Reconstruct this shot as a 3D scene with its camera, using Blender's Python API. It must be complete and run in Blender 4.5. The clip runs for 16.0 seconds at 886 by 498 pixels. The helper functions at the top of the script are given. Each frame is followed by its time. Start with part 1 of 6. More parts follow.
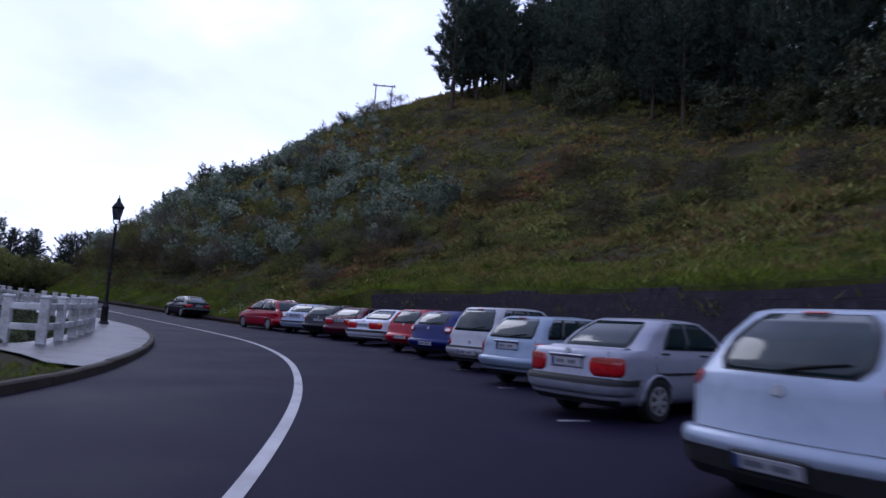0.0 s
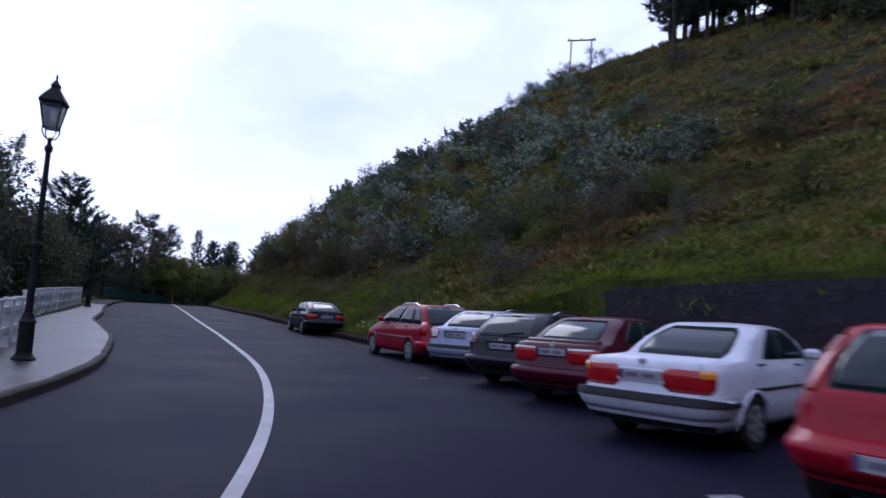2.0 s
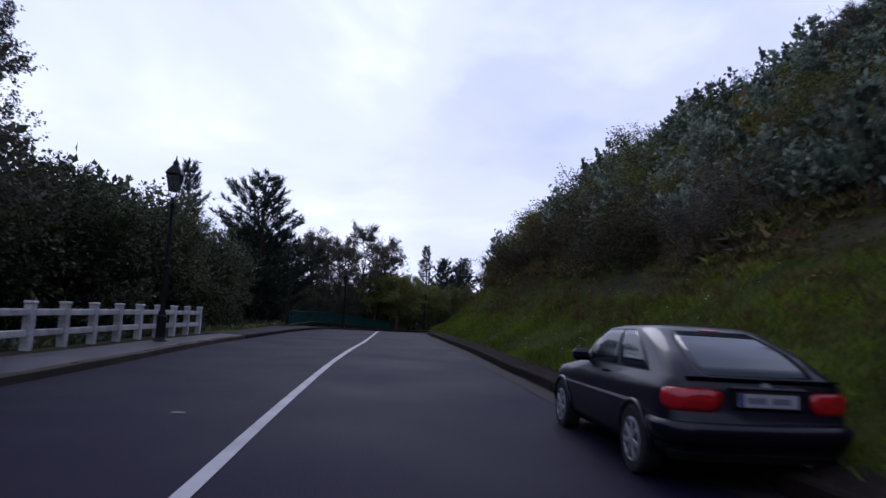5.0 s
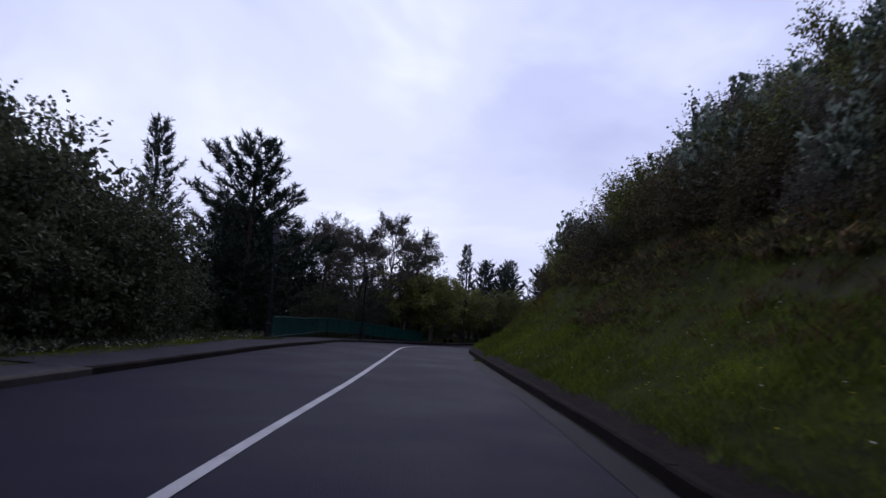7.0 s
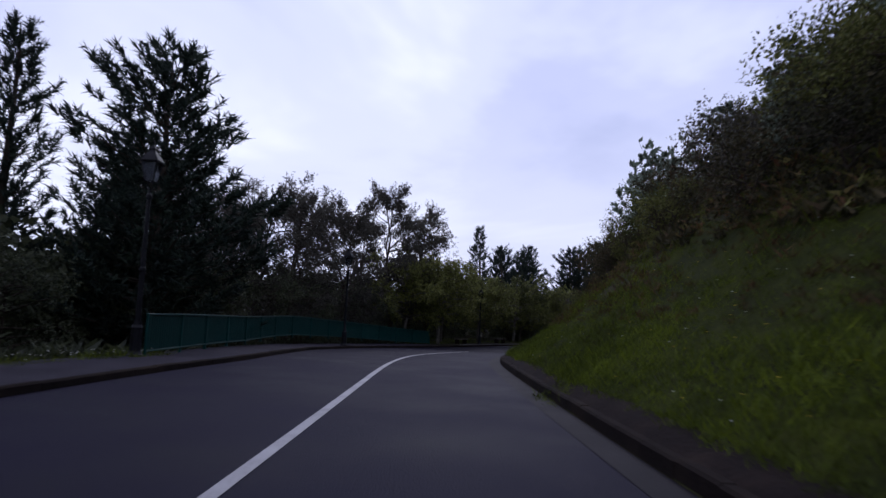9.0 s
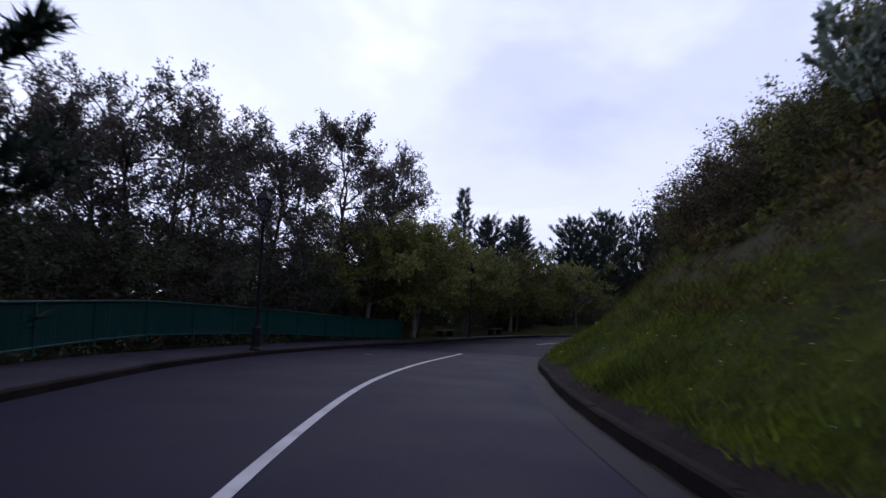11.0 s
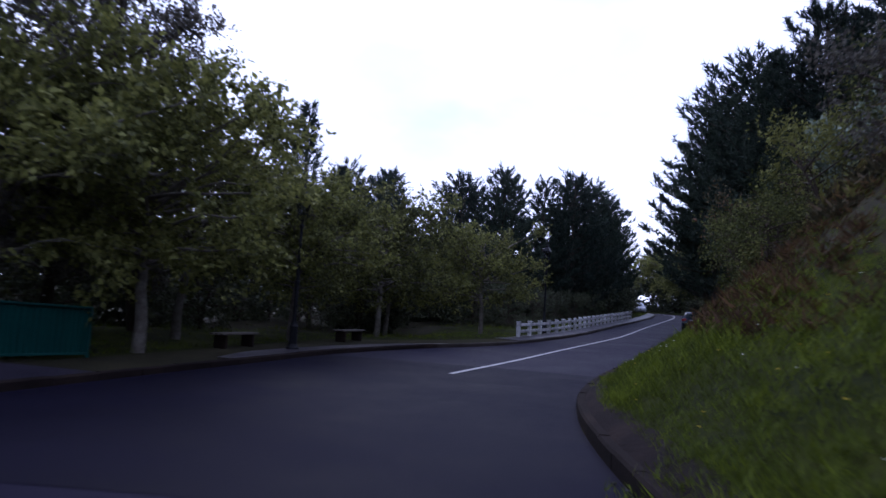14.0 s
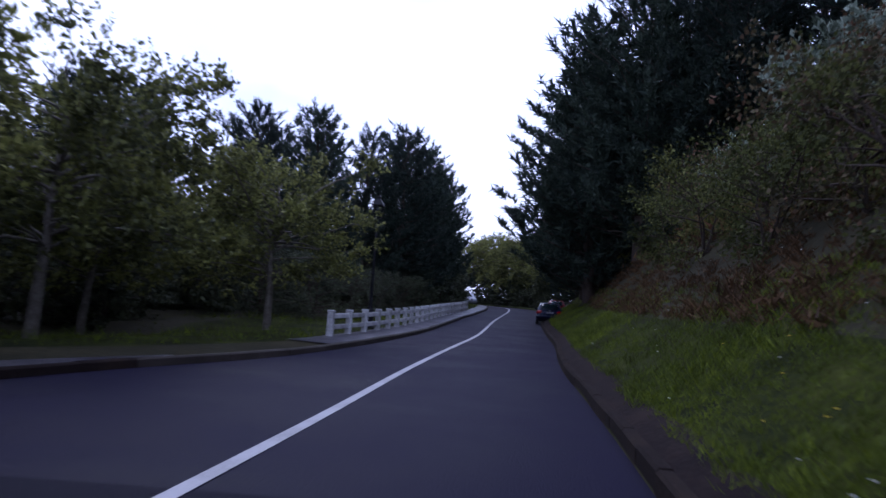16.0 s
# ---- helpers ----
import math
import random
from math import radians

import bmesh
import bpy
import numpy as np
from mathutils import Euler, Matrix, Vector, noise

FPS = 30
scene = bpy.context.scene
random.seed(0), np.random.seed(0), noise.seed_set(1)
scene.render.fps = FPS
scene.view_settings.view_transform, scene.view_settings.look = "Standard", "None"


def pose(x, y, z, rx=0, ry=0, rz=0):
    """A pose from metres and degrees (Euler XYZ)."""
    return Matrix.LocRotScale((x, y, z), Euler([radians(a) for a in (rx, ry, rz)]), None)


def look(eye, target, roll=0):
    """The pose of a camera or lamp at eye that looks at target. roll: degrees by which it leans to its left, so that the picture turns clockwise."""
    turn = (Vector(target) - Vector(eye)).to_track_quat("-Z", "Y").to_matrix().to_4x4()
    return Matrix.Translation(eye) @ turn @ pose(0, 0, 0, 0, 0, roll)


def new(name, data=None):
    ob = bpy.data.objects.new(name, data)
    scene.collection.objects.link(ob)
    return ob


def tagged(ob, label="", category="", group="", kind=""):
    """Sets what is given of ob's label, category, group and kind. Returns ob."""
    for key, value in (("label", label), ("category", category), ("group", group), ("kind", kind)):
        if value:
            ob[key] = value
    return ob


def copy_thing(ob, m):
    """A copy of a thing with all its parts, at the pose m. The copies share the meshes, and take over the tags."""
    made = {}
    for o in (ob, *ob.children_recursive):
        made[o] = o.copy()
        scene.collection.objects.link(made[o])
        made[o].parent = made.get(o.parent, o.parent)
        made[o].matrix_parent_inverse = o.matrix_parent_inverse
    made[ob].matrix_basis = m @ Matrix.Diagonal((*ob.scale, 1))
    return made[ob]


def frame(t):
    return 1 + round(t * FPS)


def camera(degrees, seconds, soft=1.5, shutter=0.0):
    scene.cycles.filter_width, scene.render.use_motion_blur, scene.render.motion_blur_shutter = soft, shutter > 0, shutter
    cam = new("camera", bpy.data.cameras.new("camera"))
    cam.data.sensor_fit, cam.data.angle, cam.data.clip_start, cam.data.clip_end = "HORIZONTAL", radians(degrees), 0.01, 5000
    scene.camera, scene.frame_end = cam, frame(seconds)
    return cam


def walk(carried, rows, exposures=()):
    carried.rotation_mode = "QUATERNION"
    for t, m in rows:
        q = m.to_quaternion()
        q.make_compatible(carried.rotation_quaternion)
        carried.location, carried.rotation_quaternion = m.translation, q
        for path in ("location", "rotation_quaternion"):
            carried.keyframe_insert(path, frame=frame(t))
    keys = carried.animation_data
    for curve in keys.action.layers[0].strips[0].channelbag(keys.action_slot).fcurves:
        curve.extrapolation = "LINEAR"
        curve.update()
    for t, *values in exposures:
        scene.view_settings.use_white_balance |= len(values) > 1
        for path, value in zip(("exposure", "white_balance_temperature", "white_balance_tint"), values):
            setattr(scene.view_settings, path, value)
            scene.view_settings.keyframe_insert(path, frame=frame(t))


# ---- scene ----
cam = camera(67.0, 16.0, shutter=0.35)
# seconds, eye x y z, heading to the left, look up, lean
ROWS = [
    (0.0, 0.00, 0.00, 3.642, 10.10, 5.81, 4.40),
    (0.5, -1.11, 4.56, 3.673, 13.39, 5.55, 4.40),
    (1.0, -2.48, 8.99, 3.717, 16.87, 5.61, 4.05),
    (1.5, -4.09, 13.16, 3.726, 21.39, 5.32, 3.65),
    (2.0, -5.96, 16.99, 3.698, 26.57, 5.32, 3.73),
    (2.5, -8.14, 20.52, 3.680, 31.61, 5.34, 3.81),
    (3.0, -10.52, 23.74, 3.632, 36.03, 5.43, 3.99),
    (3.5, -13.07, 26.69, 3.604, 40.11, 5.62, 3.46),
    (4.0, -15.56, 29.46, 3.590, 43.00, 5.86, 3.05),
    (4.5, -18.13, 32.04, 3.620, 45.10, 5.93, 2.70),
    (7.0, -32.15, 44.58, 3.941, 50.03, 6.58, 3.99),
    (7.5, -35.12, 47.01, 3.968, 50.35, 6.55, 2.82),
    (8.0, -38.13, 49.46, 3.981, 50.77, 6.25, 2.67),
    (8.5, -41.06, 51.90, 3.974, 50.62, 6.29, 3.05),
    (9.0, -44.00, 54.30, 3.950, 50.56, 6.32, 2.56),
    (11.5, -59.95, 67.30, 4.059, 47.15, 4.73, 2.17),
    (12.0, -63.02, 70.17, 4.010, 45.69, 4.77, 2.62),
    (12.5, -66.02, 73.16, 3.906, 43.62, 4.75, 3.19),
    (13.0, -68.91, 76.25, 3.779, 41.05, 4.81, 2.86),
    (13.5, -71.57, 79.37, 3.664, 38.65, 5.29, 3.39),
    (14.0, -73.90, 82.49, 3.596, 35.92, 5.31, 3.42),
    (14.5, -76.03, 85.60, 3.536, 33.12, 5.26, 3.34),
    (15.0, -77.94, 88.77, 3.485, 29.43, 5.42, 3.13),
    (15.5, -79.65, 91.98, 3.424, 24.80, 5.60, 3.45),
    (16.0, -81.05, 95.27, 3.379, 20.06, 5.67, 4.14),
]
walk(cam, [(t, pose(x, y, z, 90 + up, 0, turn) @ pose(0, 0, 0, 0, 0, lean)) for t, x, y, z, turn, up, lean in ROWS],
     exposures=[(0.0, 0.52, 5550, 17), (3.5, 0.34, 5600, 17), (7.0, -0.04, 5850, 18), (9.0, 0.0, 5850, 18), (11.5, 0.24, 5800, 18), (12.5, 0.42, 5550, 20), (14.0, 0.76, 5350, 22), (16.0, 0.82, 5250, 22)])

# ---------------------------------------------------------------- sky and light
world = bpy.data.worlds.new("overcast_evening")
scene.world = world
world.use_nodes = True
SUN_EL, SUN_AZ = 28.0, 40.0


def build_world():
    nt = world.node_tree
    nt.nodes.clear()
    n, l = nt.nodes.new, nt.links.new
    out, bg = n("ShaderNodeOutputWorld"), n("ShaderNodeBackground")
    sky = n("ShaderNodeTexSky")
    sky.sky_type, sky.sun_disc = "NISHITA", False
    sky.sun_elevation, sky.sun_rotation = radians(SUN_EL), radians(SUN_AZ)
    sky.air_density, sky.dust_density = 1.6, 2.0
    dim = n("ShaderNodeVectorMath")
    dim.operation = "SCALE"
    dim.inputs["Scale"].default_value = 0.06
    l(sky.outputs[0], dim.inputs[0])
    co = n("ShaderNodeTexCoord")
    # cloud deck: the direction is projected on a high flat layer
    sep = n("ShaderNodeSeparateXYZ")
    l(co.outputs["Generated"], sep.inputs[0])
    zc = n("ShaderNodeMath")
    zc.operation, zc.inputs[1].default_value = "MAXIMUM", 0.0
    l(sep.outputs["Z"], zc.inputs[0])
    za = n("ShaderNodeMath")
    za.operation, za.inputs[1].default_value = "ADD", 0.22
    l(zc.outputs[0], za.inputs[0])
    comb = n("ShaderNodeCombineXYZ")
    for axis in "XY":
        d = n("ShaderNodeMath")
        d.operation = "DIVIDE"
        l(sep.outputs[axis], d.inputs[0])
        l(za.outputs[0], d.inputs[1])
        l(d.outputs[0], comb.inputs[axis])
    noise_a = n("ShaderNodeTexNoise")
    noise_a.inputs["Scale"].default_value, noise_a.inputs["Detail"].default_value = 0.9, 5.0
    noise_a.inputs["Roughness"].default_value, noise_a.inputs["Distortion"].default_value = 0.5, 0.35
    l(comb.outputs[0], noise_a.inputs["Vector"])
    ramp = n("ShaderNodeValToRGB")
    ramp.color_ramp.interpolation = "EASE"
    e = ramp.color_ramp.elements
    e[0].position, e[0].color = 0.30, (0.52, 0.57, 0.82, 1)
    e[1].position, e[1].color = 0.66, (1.10, 1.13, 1.26, 1)
    e.new(0.46).color = (0.69, 0.73, 0.97, 1)
    e.new(0.56).color = (0.86, 0.90, 1.10, 1)
    l(noise_a.outputs["Fac"], ramp.inputs[0])
    # the deck thins and brightens towards the horizon
    low = n("ShaderNodeMapRange")
    low.interpolation_type = "SMOOTHSTEP"
    low.inputs["From Min"].default_value, low.inputs["From Max"].default_value = 0.42, 0.10
    low.inputs["To Min"].default_value, low.inputs["To Max"].default_value = 0.0, 0.45
    l(sep.outputs["Z"], low.inputs["Value"])
    pale = n("ShaderNodeMix")
    pale.data_type = "RGBA"
    pale.inputs["B"].default_value = (1.06, 1.08, 1.17, 1)
    l(low.outputs["Result"], pale.inputs["Factor"])
    l(ramp.outputs[0], pale.inputs["A"])
    mix = n("ShaderNodeMix")
    mix.data_type, mix.inputs["Factor"].default_value = "RGBA", 0.93
    l(dim.outputs[0], mix.inputs["A"])
    l(pale.outputs["Result"], mix.inputs["B"])
    l(mix.outputs["Result"], bg.inputs["Color"])
    bg.inputs["Strength"].default_value = 0.95
    l(bg.outputs[0], out.inputs["Surface"])


build_world()
sun_data = bpy.data.lights.new("veiled_sun", "SUN")
sun_data.energy, sun_data.angle, sun_data.color = 0.5, radians(25), (1.0, 0.96, 0.92)
sun = new("veiled_sun", sun_data)
sun.matrix_world = look((-300, 300, 300), (-40, 40, 0))

# ---------------------------------------------------------------- materials


def material(name, colours, scale=3.0, fine=40.0, rough=0.8, bump=0.3, metal=0.0, spec=0.18, island=0.0, obj=0.0, coat=0.0, stretch=(1, 1, 1), through_light=0.0, rough_var=0.0):
    """Procedural surface: colours mixed by noise at two scales, and by a random value per piece or object."""
    m = bpy.data.materials.new(name)
    m.use_nodes = True
    nt = m.node_tree
    n, l = nt.nodes.new, nt.links.new
    b = nt.nodes["Principled BSDF"]
    co = n("ShaderNodeTexCoord")
    mp = n("ShaderNodeMapping")
    mp.inputs["Scale"].default_value = stretch
    if obj and not island:
        l(co.outputs["Object"], mp.inputs[0])
    else:
        geo0 = n("ShaderNodeNewGeometry")
        l(geo0.outputs["Position"], mp.inputs[0])
    big, small = n("ShaderNodeTexNoise"), n("ShaderNodeTexNoise")
    for t, sc in ((big, scale), (small, fine)):
        t.inputs["Scale"].default_value, t.inputs["Detail"].default_value = sc, 4.0
        l(mp.outputs[0], t.inputs["Vector"])
    add = n("ShaderNodeMath")
    add.operation = "MULTIPLY_ADD"
    add.inputs[1].default_value, add.inputs[2].default_value = 0.45, 0.28
    l(small.outputs["Fac"], add.inputs[0])
    tot = n("ShaderNodeMath")
    tot.operation = "MULTIPLY_ADD"
    tot.inputs[1].default_value = 0.75
    l(big.outputs["Fac"], tot.inputs[0])
    off = n("ShaderNodeMath")
    off.operation, off.inputs[1].default_value = "SUBTRACT", 0.38
    l(add.outputs[0], off.inputs[0])
    l(off.outputs[0], tot.inputs[2])
    last = tot
    for amount, node, socket in ((island, "ShaderNodeNewGeometry", "Random Per Island"), (obj, "ShaderNodeObjectInfo", "Random")):
        if amount:
            r = n(node)
            k = n("ShaderNodeMath")
            k.operation, k.inputs[1].default_value, k.inputs[2].default_value = "MULTIPLY_ADD", amount, -amount / 2
            l(r.outputs[socket], k.inputs[0])
            s = n("ShaderNodeMath")
            s.operation = "ADD"
            l(last.outputs[0], s.inputs[0])
            l(k.outputs[0], s.inputs[1])
            last = s
    ramp = n("ShaderNodeValToRGB")
    e = ramp.color_ramp.elements
    e[0].position, e[0].color = 0.25, (*colours[0], 1)
    e[1].position, e[1].color = 0.75, (*colours[-1], 1)
    for i, c in enumerate(colours[1:-1], 1):
        e.new(0.25 + 0.5 * i / (len(colours) - 1)).color = (*c, 1)
    l(last.outputs[0], ramp.inputs[0])
    l(ramp.outputs[0], b.inputs["Base Color"])
    b.inputs["Roughness"].default_value, b.inputs["Metallic"].default_value = rough, metal
    if rough_var:
        rv = n("ShaderNodeMath")
        rv.operation, rv.inputs[1].default_value, rv.inputs[2].default_value = "MULTIPLY_ADD", rough_var, rough - rough_var / 2
        l(big.outputs["Fac"], rv.inputs[0])
        l(rv.outputs[0], b.inputs["Roughness"])
    b.inputs["Specular IOR Level"].default_value = spec
    if coat:
        b.inputs["Coat Weight"].default_value, b.inputs["Coat Roughness"].default_value = coat, 0.06
    if bump:
        bp = n("ShaderNodeBump")
        bp.inputs["Strength"].default_value, bp.inputs["Distance"].default_value = bump, 0.02
        l(small.outputs["Fac"], bp.inputs["Height"])
        l(bp.outputs[0], b.inputs["Normal"])
    if through_light:
        tr = n("ShaderNodeBsdfTranslucent")
        l(ramp.outputs[0], tr.inputs["Color"])
        ms = n("ShaderNodeMixShader")
        ms.inputs[0].default_value = through_light
        l(b.outputs[0], ms.inputs[1])
        l(tr.outputs[0], ms.inputs[2])
        l(ms.outputs[0], nt.nodes["Material Output"].inputs["Surface"])
    return m


ASPHALT = material("asphalt", [(0.0034, 0.0027, 0.0088), (0.0064, 0.0050, 0.0152), (0.0082, 0.0065, 0.0186), (0.0150, 0.0122, 0.0280)], scale=0.45, fine=45, rough=0.66, bump=0.6, spec=0.055, rough_var=0.3)
FRESH_ASPHALT = material("newer_asphalt", [(0.0026, 0.0020, 0.0070), (0.0042, 0.0034, 0.0104), (0.0066, 0.0055, 0.0145)], scale=0.7, fine=50, rough=0.7, bump=0.6, spec=0.045, rough_var=0.25)
PAVING = material("concrete_paving", [(0.020, 0.018, 0.024), (0.034, 0.030, 0.039), (0.054, 0.048, 0.058)], scale=0.8, fine=30, rough=0.36, bump=0.3, obj=0.2, rough_var=0.35)
KERB = material("kerb_concrete", [(0.020, 0.016, 0.013), (0.036, 0.029, 0.024), (0.062, 0.052, 0.045)], scale=1.1, fine=30, rough=0.85, bump=0.5, obj=0.12)
MOSSY = material("mossy_kerb", [(0.007, 0.005, 0.0045), (0.014, 0.010, 0.009), (0.026, 0.018, 0.013)], scale=0.9, fine=25, rough=0.95, bump=0.6, obj=0.12, spec=0.06)
LINE = material("road_paint", [(0.20, 0.195, 0.195), (0.31, 0.30, 0.305), (0.38, 0.37, 0.375)], scale=1.6, fine=28, rough=0.6, bump=0.2)
WHITE = material("white_concrete", [(0.20, 0.20, 0.19), (0.38, 0.38, 0.385), (0.52, 0.52, 0.525)], scale=2.2, fine=14, rough=0.75, bump=0.25, obj=0.2)
TARMAC = material("worn_pavement_asphalt", [(0.010, 0.0085, 0.0145), (0.019, 0.016, 0.025), (0.031, 0.027, 0.037)], scale=0.7, fine=50, rough=0.75, bump=0.5, spec=0.08)
GUTTER = material("worn_gutter", [(0.009, 0.008, 0.0105), (0.016, 0.014, 0.0165), (0.027, 0.023, 0.026)], scale=0.9, fine=30, rough=0.75, bump=0.5, spec=0.08)
EARTH = material("bare_soil", [(0.006, 0.004, 0.0045), (0.012, 0.008, 0.0075), (0.024, 0.016, 0.013)], scale=1.2, fine=14, rough=1.0, bump=1.0, spec=0.08)
SOIL = material("hill_soil", [(0.012, 0.011, 0.006), (0.022, 0.020, 0.010), (0.040, 0.034, 0.016)], scale=0.4, fine=6, rough=1.0, bump=1.0, spec=0.1)
TURF = material("turf", [(0.005, 0.005, 0.002), (0.012, 0.015, 0.003), (0.024, 0.029, 0.004), (0.044, 0.050, 0.007)], scale=0.7, fine=9, rough=1.0, bump=1.0, spec=0.06)
STONE = material("dark_wall_stone", [(0.011, 0.009, 0.0135), (0.019, 0.0155, 0.023), (0.034, 0.028, 0.038)], scale=0.5, fine=7, rough=0.95, bump=0.9, obj=0.2)
MORTAR = material("wall_mortar", [(0.013, 0.010, 0.017), (0.022, 0.018, 0.027)], scale=2, fine=20, rough=0.95, bump=0.6)
GREEN = material("green_painted_steel", [(0.003, 0.030, 0.027), (0.004, 0.044, 0.038), (0.007, 0.062, 0.052)], scale=1.5, fine=20, rough=0.5, bump=0.1, obj=0.2)
IRON = material("black_cast_iron", [(0.006, 0.006, 0.007), (0.011, 0.011, 0.013), (0.020, 0.020, 0.023)], scale=3, fine=30, rough=0.5, bump=0.2, spec=0.1)
BARK = material("pine_bark", [(0.022, 0.016, 0.012), (0.045, 0.034, 0.026), (0.075, 0.058, 0.045)], scale=2, fine=18, rough=1.0, bump=1.0, stretch=(1, 1, 0.3), obj=0.2)
PALE_BARK = material("plane_bark", [(0.05, 0.042, 0.034), (0.11, 0.098, 0.082), (0.19, 0.175, 0.15)], scale=5, fine=18, rough=0.9, bump=0.5, obj=0.2)
NEEDLES = material("pine_needles", [(0.008, 0.014, 0.011), (0.019, 0.030, 0.022), (0.040, 0.056, 0.036)], scale=0.8, fine=5, rough=0.75, bump=0, island=0.5, obj=0.3, spec=0.25, through_light=0.25)
LEAF = material("dark_leaves", [(0.022, 0.026, 0.014), (0.046, 0.055, 0.027), (0.082, 0.092, 0.044)], scale=0.7, fine=5, rough=0.65, bump=0, island=0.5, obj=0.25, spec=0.3, through_light=0.3)
TALL_LEAF = material("grey_green_leaves", [(0.032, 0.029, 0.023), (0.064, 0.058, 0.046), (0.112, 0.104, 0.080)], scale=0.7, fine=5, rough=0.65, bump=0, island=0.5, obj=0.25, spec=0.3, through_light=0.45)
PLANE_LEAF = material("plane_leaves", [(0.046, 0.051, 0.020), (0.110, 0.118, 0.033), (0.215, 0.222, 0.060)], scale=0.45, fine=5, rough=0.6, bump=0, island=0.5, obj=0.25, spec=0.2, through_light=0.45)
GUM = material("blue_gum_leaves", [(0.074, 0.092, 0.066), (0.156, 0.190, 0.142), (0.280, 0.326, 0.256)], scale=0.5, fine=5, rough=0.7, bump=0, island=0.5, obj=0.4, spec=0.15, through_light=0.2)
SCRUB = material("hillside_scrub", [(0.034, 0.040, 0.015), (0.086, 0.098, 0.026), (0.150, 0.148, 0.040), (0.150, 0.096, 0.042), (0.160, 0.070, 0.042)], scale=0.13, fine=0.7, rough=0.9, bump=0, island=0.3, spec=0.12, through_light=0.2)
OLIVE = material("olive_leaves", [(0.034, 0.040, 0.013), (0.082, 0.090, 0.025), (0.150, 0.152, 0.045)], scale=0.5, fine=4, rough=0.8, bump=0, island=0.45, obj=0.5, spec=0.1, through_light=0.25)
BRACKEN = material("dry_bracken", [(0.030, 0.018, 0.009), (0.066, 0.038, 0.018), (0.11, 0.064, 0.028)], scale=0.4, fine=3, rough=0.9, bump=0, island=0.4, spec=0.15, through_light=0.2)
GRASS = material("grass_blades", [(0.020, 0.022, 0.004), (0.066, 0.092, 0.006), (0.150, 0.185, 0.012)], scale=0.45, fine=3, rough=0.8, bump=0, island=0.4, spec=0.2, through_light=0.25)
BRAMBLE = material("dark_brambles", [(0.020, 0.020, 0.012), (0.046, 0.044, 0.022), (0.080, 0.068, 0.034), (0.094, 0.054, 0.032)], scale=0.2, fine=1.2, rough=0.9, bump=0, island=0.35, obj=0.3, spec=0.12, through_light=0.15)

# ---------------------------------------------------------------- helpers


def link(name, bm, mat, parent=None, label="", smooth=False):
    """One mesh object from a bmesh."""
    me = bpy.data.meshes.new(name)
    bm.normal_update()
    bm.to_mesh(me)
    bm.free()
    return link_mesh(name, me, mat, parent, label, smooth)


def link_mesh(name, me, mat, parent=None, label="", smooth=False):
    if not me.materials:
        me.materials.append(mat)
    if smooth:
        me.polygons.foreach_set("use_smooth", [True] * len(me.polygons))
    ob = new(name, me)
    if parent:
        ob.parent = parent
    if label:
        ob["label"] = label
    return ob


part = link


def np_mesh(name, verts, faces):
    """A mesh from an array of corners and an array of faces with the same number of corners each."""
    verts, faces = np.asarray(verts, np.float32), np.asarray(faces, np.int32)
    me = bpy.data.meshes.new(name)
    k = faces.shape[1]
    me.vertices.add(len(verts))
    me.vertices.foreach_set("co", verts.ravel())
    me.loops.add(faces.size)
    me.loops.foreach_set("vertex_index", faces.ravel())
    me.polygons.add(len(faces))
    me.polygons.foreach_set("loop_start", np.arange(0, faces.size, k, dtype=np.int32))
    me.polygons.foreach_set("loop_total", np.full(len(faces), k, np.int32))
    me.update(calc_edges=True)
    return me


def box(bm, size, at=(0, 0, 0), turn=None, bevel=0.0):
    r = bmesh.ops.create_cube(bm, size=1.0)
    vs = r["verts"]
    bmesh.ops.scale(bm, vec=size, verts=vs)
    if bevel:
        es = list({e for v in vs for e in v.link_edges})
        out = bmesh.ops.bevel(bm, geom=es, offset=bevel, segments=1, affect="EDGES")
        vs = list({v for f in out["faces"] for v in f.verts} | {v for v in vs if v.is_valid})
    m = Matrix.Translation(at) @ (turn or Matrix())
    bmesh.ops.transform(bm, matrix=m, verts=vs)
    return vs


def lathe(bm, profile, sides=16, at=(0, 0, 0), axis="Z"):
    """A turned form from (radius, height) pairs."""
    rings = []
    for r, z in profile:
        ring = []
        for i in range(sides):
            a = 2 * math.pi * i / sides
            p = Vector((r * math.cos(a), r * math.sin(a), z))
            if axis == "X":
                p = Vector((p.z, p.x, p.y))
            ring.append(bm.verts.new(p + Vector(at)))
        rings.append(ring)
    for a, b in zip(rings, rings[1:]):
        for i in range(sides):
            j = (i + 1) % sides
            bm.faces.new((a[i], a[j], b[j], b[i]))
    bm.faces.new(list(reversed(rings[0])))
    bm.faces.new(rings[-1])
    return rings


